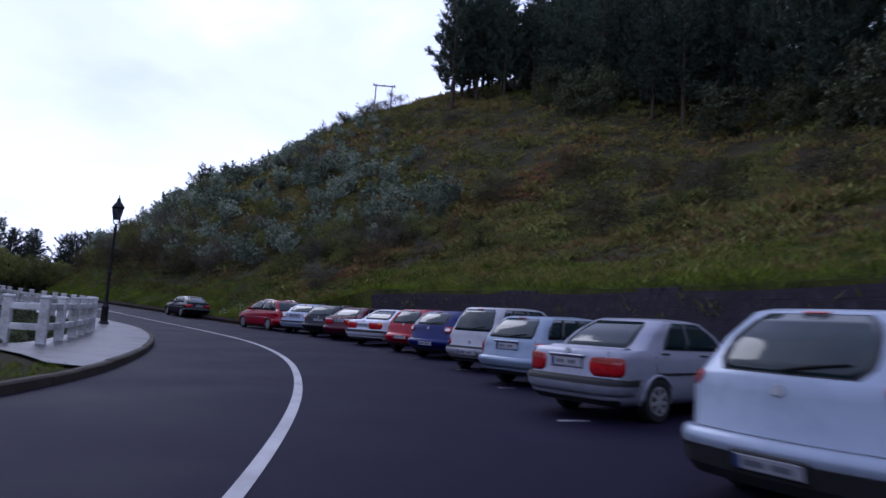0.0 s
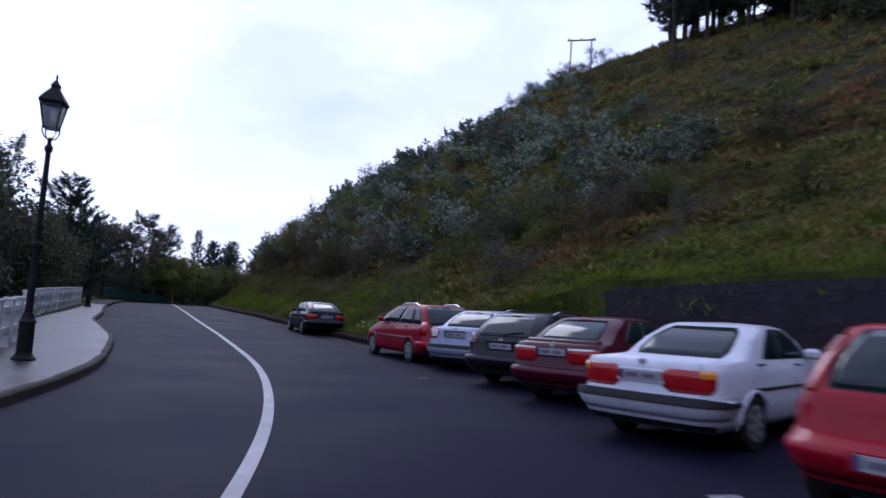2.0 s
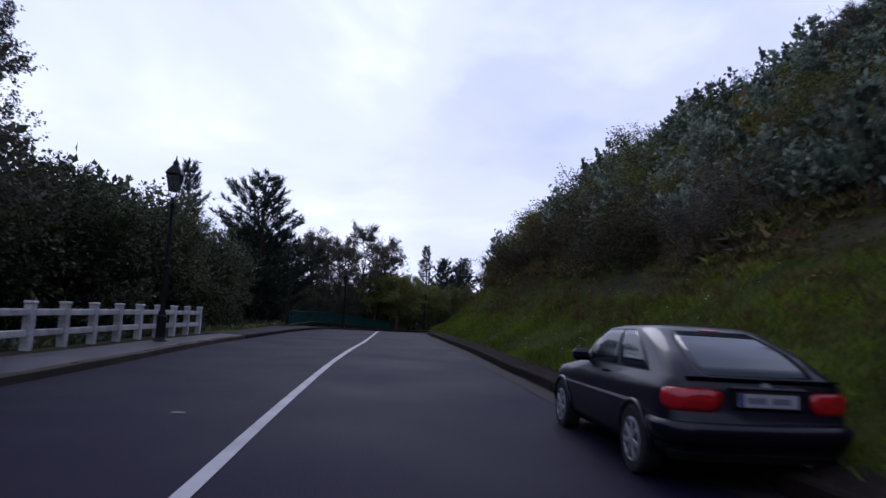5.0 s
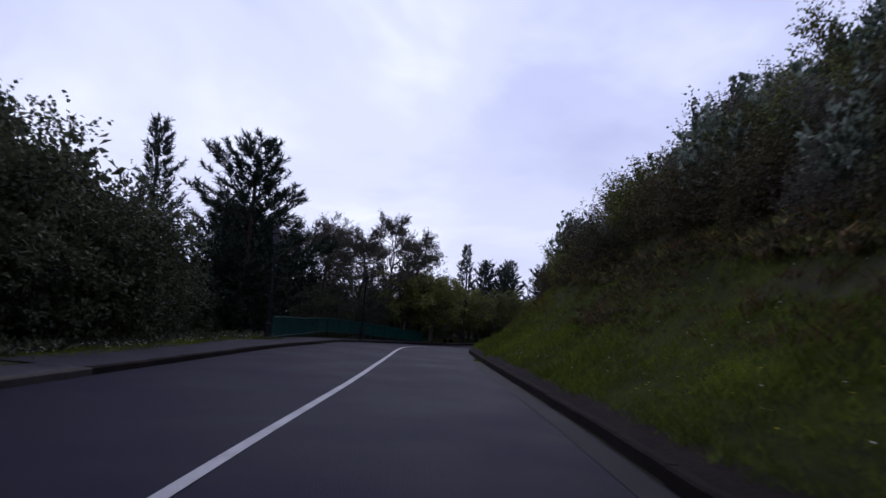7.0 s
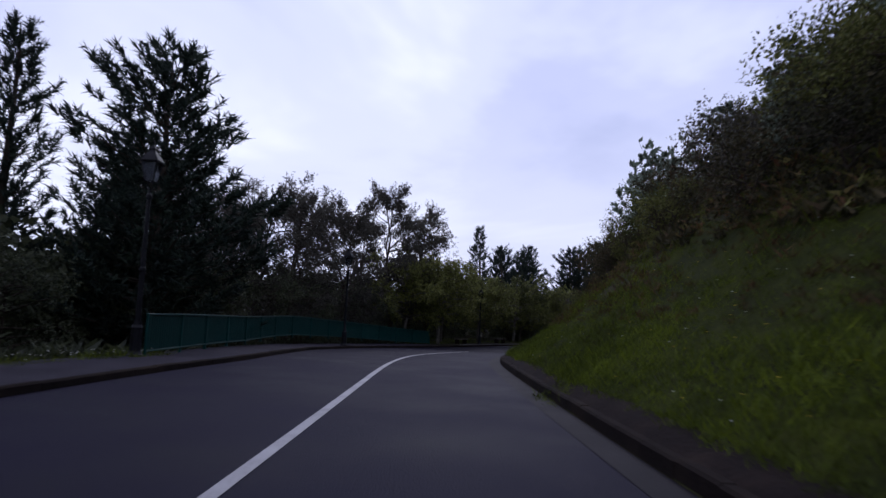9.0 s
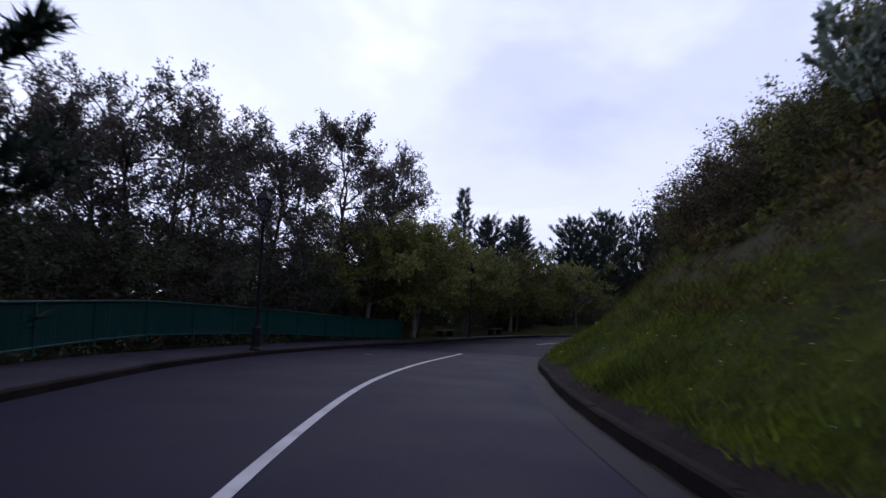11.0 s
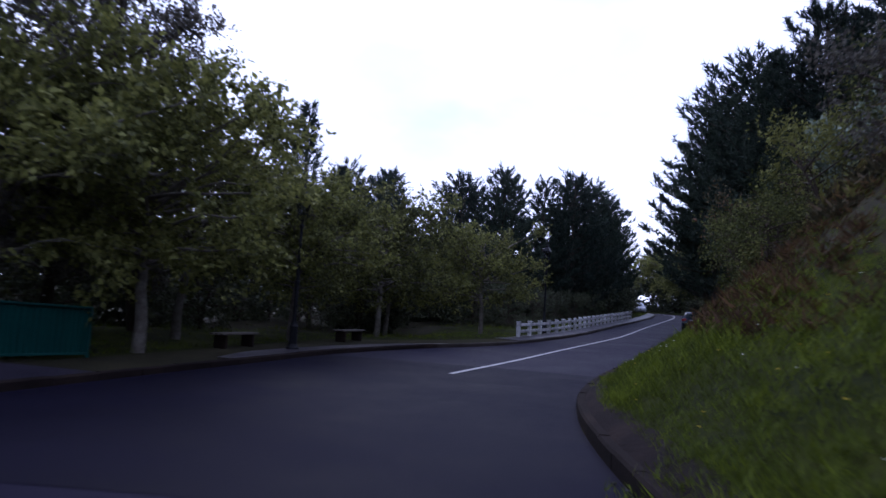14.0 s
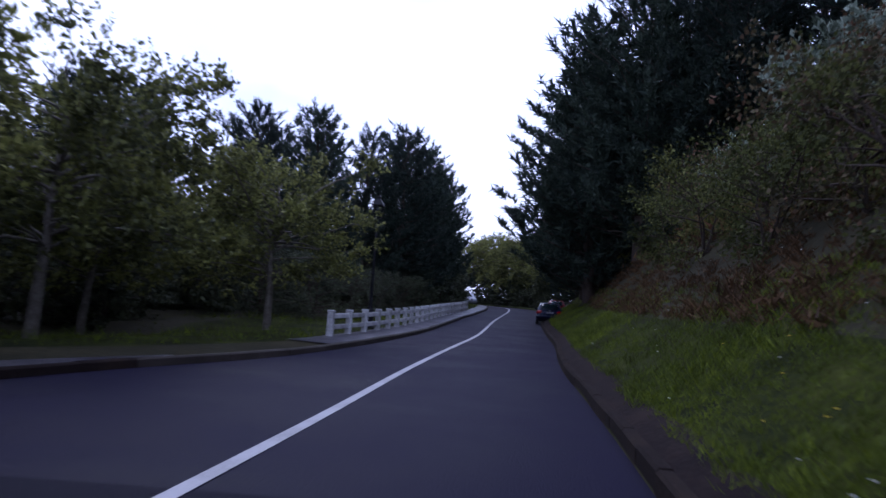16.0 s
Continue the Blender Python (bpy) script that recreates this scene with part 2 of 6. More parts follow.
def tube_np(points, radii, sides=6):
    """Corners and quads of a tapered tube through points."""
    pts, radii = np.asarray(points, float), np.asarray(radii, float)
    d = np.gradient(pts, axis=0)
    d /= np.linalg.norm(d, axis=1)[:, None] + 1e-9
    ref = np.where(np.abs(d[:, 2:3]) < 0.9, np.array([[0, 0, 1.0]]), np.array([[1.0, 0, 0]]))
    a = np.cross(d, ref)
    a /= np.linalg.norm(a, axis=1)[:, None]
    b = np.cross(d, a)
    ang = np.linspace(0, 2 * np.pi, sides, endpoint=False)
    ring = pts[:, None] + radii[:, None, None] * (np.cos(ang)[None, :, None] * a[:, None] + np.sin(ang)[None, :, None] * b[:, None])
    n = len(pts)
    i, j = np.meshgrid(np.arange(n - 1), np.arange(sides), indexing="ij")
    f = np.stack([i * sides + j, i * sides + (j + 1) % sides, (i + 1) * sides + (j + 1) % sides, (i + 1) * sides + j], -1).reshape(-1, 4)
    return ring.reshape(-1, 3), f


def join_np(pieces):
    vs, fs, n = [], [], 0
    for v, f in pieces:
        vs.append(v)
        fs.append(f + n)
        n += len(v)
    return np.concatenate(vs), np.concatenate(fs)


def leaves_np(rng, at, along, length, width, droop=0.3):
    """Folded leaf quads: at (n,3) feet, along (n,3) their ways, arrays of length and width."""
    n = len(at)
    along = along / (np.linalg.norm(along, axis=1)[:, None] + 1e-9)
    side = np.cross(along, rng.normal(size=(n, 3)))
    side /= np.linalg.norm(side, axis=1)[:, None] + 1e-9
    up = np.cross(side, along)
    L, W = np.broadcast_to(length, n)[:, None], np.broadcast_to(width, n)[:, None]
    mid = at + along * L * 0.45
    v = np.stack([at, mid + side * W / 2 + up * W * 0.15, at + along * L - up * L * droop * 0.3, mid - side * W / 2 + up * W * 0.15], 1)
    return v.reshape(-1, 3), np.arange(4 * n).reshape(n, 4)


def spikes_np(rng, at, along, length, width, droop=0.3):
    """Blades and needles: one slender triangle each, broad at the foot."""
    v, _ = leaves_np(rng, at, along, length, width, droop)
    v = v.reshape(-1, 4, 3)
    half = (v[:, 1] - v[:, 3]) / 2
    return np.stack([v[:, 0] + half, v[:, 2], v[:, 0] - half], 1).reshape(-1, 3), np.arange(3 * len(v)).reshape(-1, 3)


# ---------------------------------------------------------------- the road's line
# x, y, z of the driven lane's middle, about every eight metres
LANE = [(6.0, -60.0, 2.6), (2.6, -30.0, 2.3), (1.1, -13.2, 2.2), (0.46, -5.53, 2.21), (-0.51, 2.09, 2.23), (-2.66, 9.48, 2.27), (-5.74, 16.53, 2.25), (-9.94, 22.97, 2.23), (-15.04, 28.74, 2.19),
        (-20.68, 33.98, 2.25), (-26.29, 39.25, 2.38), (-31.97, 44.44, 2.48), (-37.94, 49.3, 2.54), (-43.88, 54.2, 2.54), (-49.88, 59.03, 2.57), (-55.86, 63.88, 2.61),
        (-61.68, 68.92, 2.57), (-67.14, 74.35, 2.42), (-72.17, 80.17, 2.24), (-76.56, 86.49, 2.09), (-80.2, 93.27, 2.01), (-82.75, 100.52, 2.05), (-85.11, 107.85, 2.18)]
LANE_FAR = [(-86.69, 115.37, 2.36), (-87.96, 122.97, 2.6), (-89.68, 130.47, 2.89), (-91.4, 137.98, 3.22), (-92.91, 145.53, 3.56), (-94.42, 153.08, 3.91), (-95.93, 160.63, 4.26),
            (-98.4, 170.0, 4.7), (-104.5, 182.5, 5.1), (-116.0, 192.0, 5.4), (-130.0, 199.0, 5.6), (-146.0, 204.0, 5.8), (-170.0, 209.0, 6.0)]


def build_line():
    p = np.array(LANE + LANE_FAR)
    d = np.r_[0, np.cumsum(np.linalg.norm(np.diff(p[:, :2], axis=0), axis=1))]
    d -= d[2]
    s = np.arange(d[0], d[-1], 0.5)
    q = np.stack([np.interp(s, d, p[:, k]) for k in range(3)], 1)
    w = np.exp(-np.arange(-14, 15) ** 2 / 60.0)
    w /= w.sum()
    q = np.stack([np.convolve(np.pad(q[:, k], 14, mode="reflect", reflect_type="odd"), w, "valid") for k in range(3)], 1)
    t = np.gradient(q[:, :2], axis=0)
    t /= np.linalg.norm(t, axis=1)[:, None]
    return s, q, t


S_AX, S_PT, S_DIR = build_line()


def at_line(s, lat, up=0.0):
    """World places for distances along the lane and to its right, up metres over the road."""
    s, lat, up = np.broadcast_arrays(np.asarray(s, float), np.asarray(lat, float), np.asarray(up, float))
    p = np.stack([np.interp(s, S_AX, S_PT[:, k]) for k in range(3)], -1)
    t = np.stack([np.interp(s, S_AX, S_DIR[:, k]) for k in range(2)], -1)
    return np.stack([p[..., 0] + t[..., 1] * lat, p[..., 1] - t[..., 0] * lat, p[..., 2] + up], -1)


def heading(s):
    """Degrees to the left of +y of the lane at s."""
    return math.degrees(math.atan2(-np.interp(s, S_AX, S_DIR[:, 0]), np.interp(s, S_AX, S_DIR[:, 1])))


def table(text, soft=0.0):
    """A value along the lane from "distance:value" pairs, rounded off over soft metres."""
    v = np.array([[float(a) for a in q.split(":")] for q in text.split()])
    if not soft:
        return lambda s: np.interp(s, v[:, 0], v[:, 1])
    x = np.arange(v[0, 0], v[-1, 0], 0.25)
    k = np.exp(-0.5 * (np.arange(-40, 41) * 0.25 / soft) ** 2)
    y = np.convolve(np.pad(np.interp(x, v[:, 0], v[:, 1]), 40, mode="edge"), k / k.sum(), "valid")
    return lambda s: np.interp(s, x, y)


centre_at = table("-60:-1.0 13:-0.92 25:-0.82 33:-0.76 40:-0.68 48:-0.76 57:-1.2 63:-1.67 70:-2.0 85:-1.7 99:-1.46 110:-1.72 113:-1.92 117:-2.0 124:-2.0 128:-2.0 131:-2.15 134:-2.6 140:-2.4 146:-1.82 150:-1.42 156:-1.18 165:-1.25 172:-1.3 270:-1.6", 2.6)
left_at = table("-60:-8 0:-7.2 14:-6.0 20:-4.8 25:-4.15 30:-4.15 36:-4.0 45:-3.72 53:-4.25 56:-4.75 62:-5.9 77:-6.5 84:-6.6 95:-6.4 101:-6.1 106:-5.9 112:-6.6 117:-7.4 124:-7.9 129:-7.7 136:-7.2 142:-7.0 146:-7.1 151:-6.0 155:-4.3 160:-3.75 166:-3.6 194:-3.5 270:-4.2", 1.3)
right_at = table("-60:9.0 49.6:9.0 51.4:6.8 53.5:4.8 56:4.0 58:3.65 66:2.75 72:2.45 80:2.5 92:2.37 98:2.3 105:2.2 113:2.0 119:1.95 124:1.65 132:1.4 136:1.22 139:1.18 142:1.3 145:1.5 149:1.9 153:2.15 159:2.1 165:2.05 172:1.75 190:1.7 270:2.5", 0.5)
fence_at = table("0:-9.5 24:-9 28.4:-7.4 30:-6.15 36:-5.85 45:-5.6 52:-6.3 58:-7.6 64:-8.1 100:-8.4 103:-7.6 112:-8.6 118:-9.5 128:-9.6 139:-9.2 150:-9.5 155:-6.2 159:-5.0 165:-4.8 200:-4.6 270:-5.2")


def bay_rise(s, lat):
    """The parking bay climbs gently away from the lane."""
    return 0.036 * np.maximum(lat - 0.9, 0) * np.interp(s, [44, 56], [1, 0])


def hill_up(s, d, lat):
    """Height of the ground over the road, d metres beyond the right road edge."""
    x = [0, 0.6, 2.2, 4, 9, 14, 20, 40, 70, 900]
    above_wall = np.interp(d, x, [0, 0.08, 0.6, 1.4, 3.6, 5.8, 9.0, 20, 38, 90])
    gentle = np.interp(d, x, [0, 0.15, 0.9, 2.2, 4.8, 6.6, 10, 24, 40, 90])
    steep = np.interp(d, x, [0, 0.2, 1.25, 2.9, 7.9, 12.0, 16.5, 31, 46, 90])
    base = np.interp(s, [40, 49.5, 51, 56], [2.66, 2.66, 1.6, 0.14]) * np.clip(d / 0.25, 0, 1)
    k = np.interp(s, [46, 58], [0, 1])
    m = np.interp(s, [60, 94, 150, 165, 190, 215], [0, 1, 1, 1.15, 1.1, 0.5])
    low = np.interp(s, [196, 222], [1.0, 0.08])
    return base + above_wall * (1 - k) + k * (gentle * (1 - m) + steep * m) * low


def left_up(s, d):
    """Height of the ground over the road, d metres beyond the fence line on the left."""
    return 0.12 - np.interp(d, [0, 1.0, 4.0, 14.0, 60.0], [0, 0.1, 0.7, 2.5, 9.0]) * np.interp(s, [20, 28, 74, 84, 100, 108, 134, 142, 150, 170], [0.2, 1, 1, 0.35, 0.35, 1, 1, 0.0, 0.0, 0.15])


def ground_up(s, lat):
    """Height over the road anywhere beside it."""
    r, fl, l = right_at(s), fence_at(s), left_at(s)
    wob = 0.0
    up = np.where(lat > r, hill_up(s, np.maximum(lat - r, 0), lat), np.where(lat < fl, left_up(s, np.maximum(fl - lat, 0)), np.where(lat < l, 0.10, -0.06)))
    return up


def bumps(x, y):
    return 0.35 * np.sin(x * 0.31 + 1.3 * np.sin(y * 0.17)) * np.sin(y * 0.27 + 0.7) + 0.16 * np.sin(x * 0.9 + y * 0.4) * np.sin(y * 0.8 - x * 0.3)


def strip(name, s0, s1, step, cols, mat, label="", category="", parent=None):
    """A sheet along the lane: cols(s) gives (lat, up) arrays for every station."""
    s = np.arange(s0, s1 + step / 2, step)
    lat, up = cols(s[:, None])
    lat, up = np.broadcast_arrays(lat + 0 * s[:, None], up + 0 * s[:, None])
    v = at_line(s[:, None] + 0 * lat, lat, up)
    n, k = lat.shape
    i, j = np.meshgrid(np.arange(n - 1), np.arange(k - 1), indexing="ij")
    f = np.stack([i * k + j, i * k + j + 1, (i + 1) * k + j + 1, (i + 1) * k + j], -1).reshape(-1, 4)
    me = np_mesh(name, v.reshape(-1, 3), f)
    ob = link_mesh(name, me, mat, parent, smooth=True)
    if not parent:
        tagged(ob, label, category, kind="structure")
    return ob


def build_ground():
    d_right = np.r_[0, 0.25, 0.6, 1.2, 2.2, np.arange(3.4, 30, 1.6), np.arange(31, 80, 5.0), 100, 140, 220, 400, 900]
    d_left = np.r_[900, 400, 200, 120, 80, np.arange(60, 16, -6.0), np.arange(15, 1, -1.6), 0.8, 0]
    s = np.arange(-58, 268, 2.0)[:, None]
    r, fl, l = right_at(s), fence_at(s), left_at(s)
    lat_r = r + d_right[None]
    lat_l = fl - d_left[None]
    up_r = hill_up(s, d_right[None] + 0 * s, lat_r)
    up_l = left_up(s, d_left[None] + 0 * s)
    lat = np.concatenate([lat_l, l - 0.3, l + 0.05, r - 0.02], 1)
    lat = np.concatenate([lat, lat_r], 1)
    up = np.concatenate([up_l, 0 * l + 0.07, 0 * l - 0.12, 0 * r - 0.12, up_r], 1)
    v = at_line(s + 0 * lat, lat, up)
    far_r = np.clip((lat - r - 2) / 3, 0, 1) + np.clip((fl - lat - 2) / 3, 0, 1)
    v[..., 2] += bumps(v[..., 0], v[..., 1]) * far_r
    v[..., 2] = np.minimum(v[..., 2], 75)
    n, k = lat.shape
    i, j = np.meshgrid(np.arange(n - 1), np.arange(k - 1), indexing="ij")
    f = np.stack([i * k + j, i * k + j + 1, (i + 1) * k + j + 1, (i + 1) * k + j], -1).reshape(-1, 4)
    ob = link_mesh("ground", np_mesh("ground", v.reshape(-1, 3), f), SOIL, smooth=True)
    ob.data.materials.append(TURF)
    dc = np.concatenate([-d_left, [0, 0, 0], d_right])
    mid = dc[:-1] / 2 + dc[1:] / 2
    ss = (np.arange(-58, 268, 2.0)[:-1] + 1)[:, None]
    turf = ((mid > 0) & (mid < np.interp(ss, [40, 56, 75, 95, 140, 160], [4.5, 4.5, 4.0, 4.6, 2.6, 2.6]))) | ((mid < 0) & (mid > -6) & ((ss < 30) | (ss > 138)))
    ob.data.polygons.foreach_set("material_index", turf.astype(np.int32).ravel())
    tagged(ob, "hillside and verge of grass and dark scrubby soil", "ground", kind="structure")


build_ground()
strip("road", -58, 266, 1.0, lambda s: (np.concatenate([left_at(s), left_at(s) * 0.5 + centre_at(s) * 0.5, centre_at(s), centre_at(s) * 0.5, right_at(s) * 0.5, right_at(s)], 1), np.concatenate([0 * s - 0.03, 0 * s, 0 * s + 0.012, 0 * s + 0.012, 0.0 + bay_rise(s, right_at(s) * 0.5), bay_rise(s, right_at(s)) - 0.02], 1)),
      ASPHALT, "damp dark grey asphalt road with a parking bay", "road")
strip("pavement", 25.6, 83, 0.7, lambda s: (np.concatenate([np.maximum(fence_at(s) - 0.35, np.interp(s, [25.6, 27, 29.5], [-4.9, -5.7, -7.6])), left_at(s) - 0.12], 1), np.array([[0.15, 0.12]])), PAVING, "damp pale concrete pavement beside the road", "pavement")
strip("pavement", 83, 137, 1.0, lambda s: (np.concatenate([fence_at(s) - 0.35, left_at(s) - 0.12], 1), np.array([[0.15, 0.12]])), TARMAC, "dark worn asphalt pavement beside the bushes and railing", "pavement")
strip("gutter", 56, 131.5, 1.0, lambda s: (right_at(s) + np.array([[-0.46, -0.03]]), np.array([[-0.005, -0.012]]) + bay_rise(s, right_at(s) - 0.2)), GUTTER, "slightly paler worn gutter strip along the kerb", "road")
strip("soil_edge", 56, 186, 0.8, lambda s: (right_at(s) + np.array([[0.13, 0.22, 0.32, 0.44, 0.58]]) + np.array([[0, 0, 0, 0.04, 0.10]]) * np.sin(s * 1.3) * np.sin(s * 0.47), np.concatenate([0 * s + 0.17] + [hill_up(s, d + 0 * s, 0) + 0.04 - 0.02 * (d > 0.5) for d in (0.22, 0.32, 0.44, 0.58)], 1)), EARTH, "bare dark brown soil behind the kerb", "ground")
strip("pavement", 158.5, 264, 1.0, lambda s: (np.concatenate([fence_at(s) - 0.2, left_at(s) - 0.12], 1), np.array([[0.15, 0.12]])), PAVING, "narrow concrete pavement beside a white fence", "pavement")


def road_line(s0, s1):
    strip("centre_line", s0, s1, 0.5, lambda s: (centre_at(s) + np.array([[-0.072, 0, 0.072]]), np.array([[0.0215, 0.022, 0.0215]])), LINE, "worn white painted centre line", "road marking")


road_line(-58, 130.2)
road_line(142.7, 262)

# ---------------------------------------------------------------- kerbs


def kerb_run(name, s0, s1, edge, side, mat, step, height, label):
    """A row of kerb stones along a road edge; side is +1 where the stones stand on the right."""
    root = tagged(new(name), label, "kerb", kind="structure")
    n = int((s1 - s0) / step)
    for i in range(n):
        a, b = s0 + i * step, s0 + (i + 1) * step - 0.012
        jig = 0.004 * math.sin(i * 2.7) + 0.004 * math.sin(i * 1.1 + 2)
        lats = [edge(a) + side * 0.0, edge(b) + side * 0.0]
        w = 0.16
        bm = bmesh.new()
        rows = []
        for sx, lt in ((a, lats[0]), (b, lats[1])):
            prof = [(0.0, -0.15), (0.0, height - 0.03), (0.03, height), (w - 0.02, height), (w, height - 0.02), (w, -0.15)]
            rows.append([bm.verts.new(at_line(sx, lt + side * (p + jig * 0.6), z + jig)) for p, z in prof])
        for j in range(5):
            f = (rows[0][j], rows[0][j + 1], rows[1][j + 1], rows[1][j])
            bm.faces.new(f if side < 0 else tuple(reversed(f)))
        bm.faces.new(rows[0] if side > 0 else list(reversed(rows[0])))
        bm.faces.new(rows[1] if side < 0 else list(reversed(rows[1])))
        link("kerb_stone", bm, mat, root)


kerb_run("kerb_left", 22, 83, left_at, -1, KERB, 1.0, 0.125, "pale concrete kerb stones along the pavement")
kerb_run("kerb_railing", 83, 152, left_at, -1, MOSSY, 1.0, 0.125, "dark worn kerb stones along the asphalt pavement")
kerb_run("kerb_far", 152, 226, left_at, -1, KERB, 2.0, 0.125, "pale concrete kerb stones below the white fence")
kerb_run("kerb_right", 50.4, 186, right_at, 1, MOSSY, 1.0, 0.19, "dark mossy kerb stones below the grass bank")

# newer asphalt laid where the centre line breaks off
strip("asphalt_patch", 131.0, 145.6, 0.6, lambda s: (np.concatenate([left_at(s) + 0.10, left_at(s) * 0.5 + centre_at(s) * 0.5, centre_at(s), centre_at(s) * 0.5, right_at(s) * 0.5, right_at(s) - 0.02], 1), np.array([[-0.022, 0.006, 0.0165, 0.0165, 0.006, -0.010]])),
      FRESH_ASPHALT, "darker newer asphalt patch across the road", "road")
strip("paved_edge", 141.0, 153.0, 0.8, lambda s: (left_at(s) + np.array([[-1.15, -0.17]]) * np.interp(s, [141, 143, 150, 153], [0.5, 1, 0.8, 0.3]) + np.array([[-0.05, 0.0]]), np.array([[0.115, 0.115]])), PAVING, "worn pale concrete edge beside the grass", "pavement")


def rubble(s0, lat0, n, seed):
    """Broken lumps of kerb concrete lying in the gutter."""
    rng = random.Random(seed)
    root = tagged(new("kerb_rubble"), "broken lumps of pale kerb concrete in the gutter", "rubble")
    base = Vector(at_line(s0, lat0, 0.0))
    root.location = base
    for i in range(n):
        bm = bmesh.new()
        r = rng.uniform(0.02, 0.05)
        bmesh.ops.create_icosphere(bm, subdivisions=1, radius=r)
        for v in bm.verts:
            v.co *= rng.uniform(0.7, 1.2)
            v.co.z *= 0.6
        ob = part("lump", bm, GUTTER, root)
        ob.location = Vector(at_line(s0 + rng.uniform(-1.1, 1.1), lat0 + rng.uniform(-0.16, 0.12), 0.01 + r * 0.3)) - base


rubble(131.7, 1.25, 9, 3)

# ---------------------------------------------------------------- fences


def fence_post(h, w=0.19):
    bm = bmesh.new()
    box(bm, (w, w, h), (0, 0, h / 2), bevel=0.015)
    box(bm, (w + 0.035, w + 0.035, 0.07), (0, 0, h - 0.02), bevel=0.02)
    me = bpy.data.meshes.new("post")
    bm.to_mesh(me)
    bm.free()
    me.materials.append(WHITE)
    return me


def white_fence(s0, s1, step, h, label, inset=0.0, turned=None):
    root = tagged(new("white_fence"), label, "fence")
    base = at_line(s0, fence_at(s0) + inset, 0.14)
    root.location = base
    me = fence_post(h)
    n = int(round((s1 - s0) / step))
    ps = [at_line(s0 + i * step, fence_at(s0 + i * step) + inset, 0.12) for i in range(n + 1)]
    if turned:
        ps.insert(0, at_line(*turned, 0.10))
    for i, p in enumerate(ps):
        ob = new("post", me)
        ob.parent = root
        turn = heading(s0 + i * step)
        ob.matrix_basis = Matrix.Translation(Vector(p) - Vector(base)) @ pose(0, 0, 0, 0.6 * math.sin(i * 1.7), 0.5 * math.sin(i * 2.3), turn)
    for a, b in zip(ps, ps[1:]):
        for z in (0.36 * h, 0.78 * h):
            d = Vector(b) - Vector(a)
            bm = bmesh.new()
            box(bm, (0.085, d.length - 0.17, 0.15), bevel=0.012)
            ob = link("rail", bm, WHITE, root)
            mid = (Vector(a) + Vector(b)) / 2 - Vector(base) + Vector((0, 0, z))
            ob.matrix_basis = Matrix.Translation(mid) @ d.to_track_quat("Y", "Z").to_matrix().to_4x4()
    return root


white_fence(30.12, 82.0, 1.62, 1.06, "white painted concrete post and rail fence beside the pavement", turned=(30.55, -6.95))
white_fence(161.0, 197.8, 1.68, 0.82, "white concrete rail fence beside the rising road")


def green_fence():
    root = tagged(new("green_railing"), "dark green painted steel railing of close upright bars", "railing")
    base = Vector(at_line(102.6, fence_at(102.6), 0.12))
    root.location = base
    bm = bmesh.new()
    box(bm, (0.035, 0.022, 0.93), (0, 0, 0.60))
    bar = bpy.data.meshes.new("bar")
    bm.to_mesh(bar)
    bm.free()
    bar.materials.append(GREEN)
    bm = bmesh.new()
    box(bm, (0.07, 0.07, 1.16), (0, 0, 0.58), bevel=0.008)
    box(bm, (0.14, 0.14, 0.02), (0, 0, 0.01))
    post = bpy.data.meshes.new("railing_post")
    bm.to_mesh(post)
    bm.free()
    post.materials.append(GREEN)
    posts = np.linspace(102.6, 138.8, 16)

    def lift(s):
        return float(np.interp(s, [102, 112, 120, 128, 134, 139], [0.0, 0.12, 0.42, 0.34, 0.12, -0.06]))

    for a, b in zip(posts, posts[1:]):
        pa, pb = (Vector(at_line(q, fence_at(q), 0.12 + lift(q))) for q in (a, b))
        d = pb - pa
        turn = Matrix.Rotation(math.atan2(d.y, d.x), 4, "Z")
        for z, w in ((1.12, 0.06), (0.14, 0.045)):
            bm = bmesh.new()
            box(bm, (d.length + 0.01, w, 0.045), bevel=0.006)
            ob = link("rail", bm, GREEN, root)
            ob.matrix_basis = Matrix.Translation((pa + pb) / 2 - base + Vector((0, 0, z))) @ d.to_track_quat("X", "Z").to_matrix().to_4x4()
        # close-set sheet behind the bars, with folded ribs
        k = 24
        vs, fs = [], []
        for i in range(k + 1):
            off = 0.012 if i % 2 else -0.012
            for z in (0.15, 1.10):
                p = pa + d * (i / k) - base + Vector((-d.y, d.x, 0)).normalized() * (off + 0.03) + Vector((0, 0, z))
                vs.append(p)
        for i in range(k):
            fs.append((2 * i, 2 * i + 2, 2 * i + 3, 2 * i + 1))
        me = np_mesh("panel", np.array([tuple(v) for v in vs]), fs)
        link_mesh("panel", me, GREEN, root, "ribbed green steel sheet")
        m = max(1, int(d.length / 0.15))
        for i in range(1, m):
            ob = new("bar", bar)
            ob.parent = root
            ob.matrix_basis = Matrix.Translation(pa + d * (i / m) - base) @ turn
    for q in posts:
        ob = new("railing_post", post)
        ob.parent = root
        ob.matrix_basis = Matrix.Translation(Vector(at_line(q, fence_at(q), 0.10 + lift(q))) - base) @ pose(0, 0, 0, 0, 0, heading(q))


green_fence()

# ---------------------------------------------------------------- retaining wall of dark stone courses


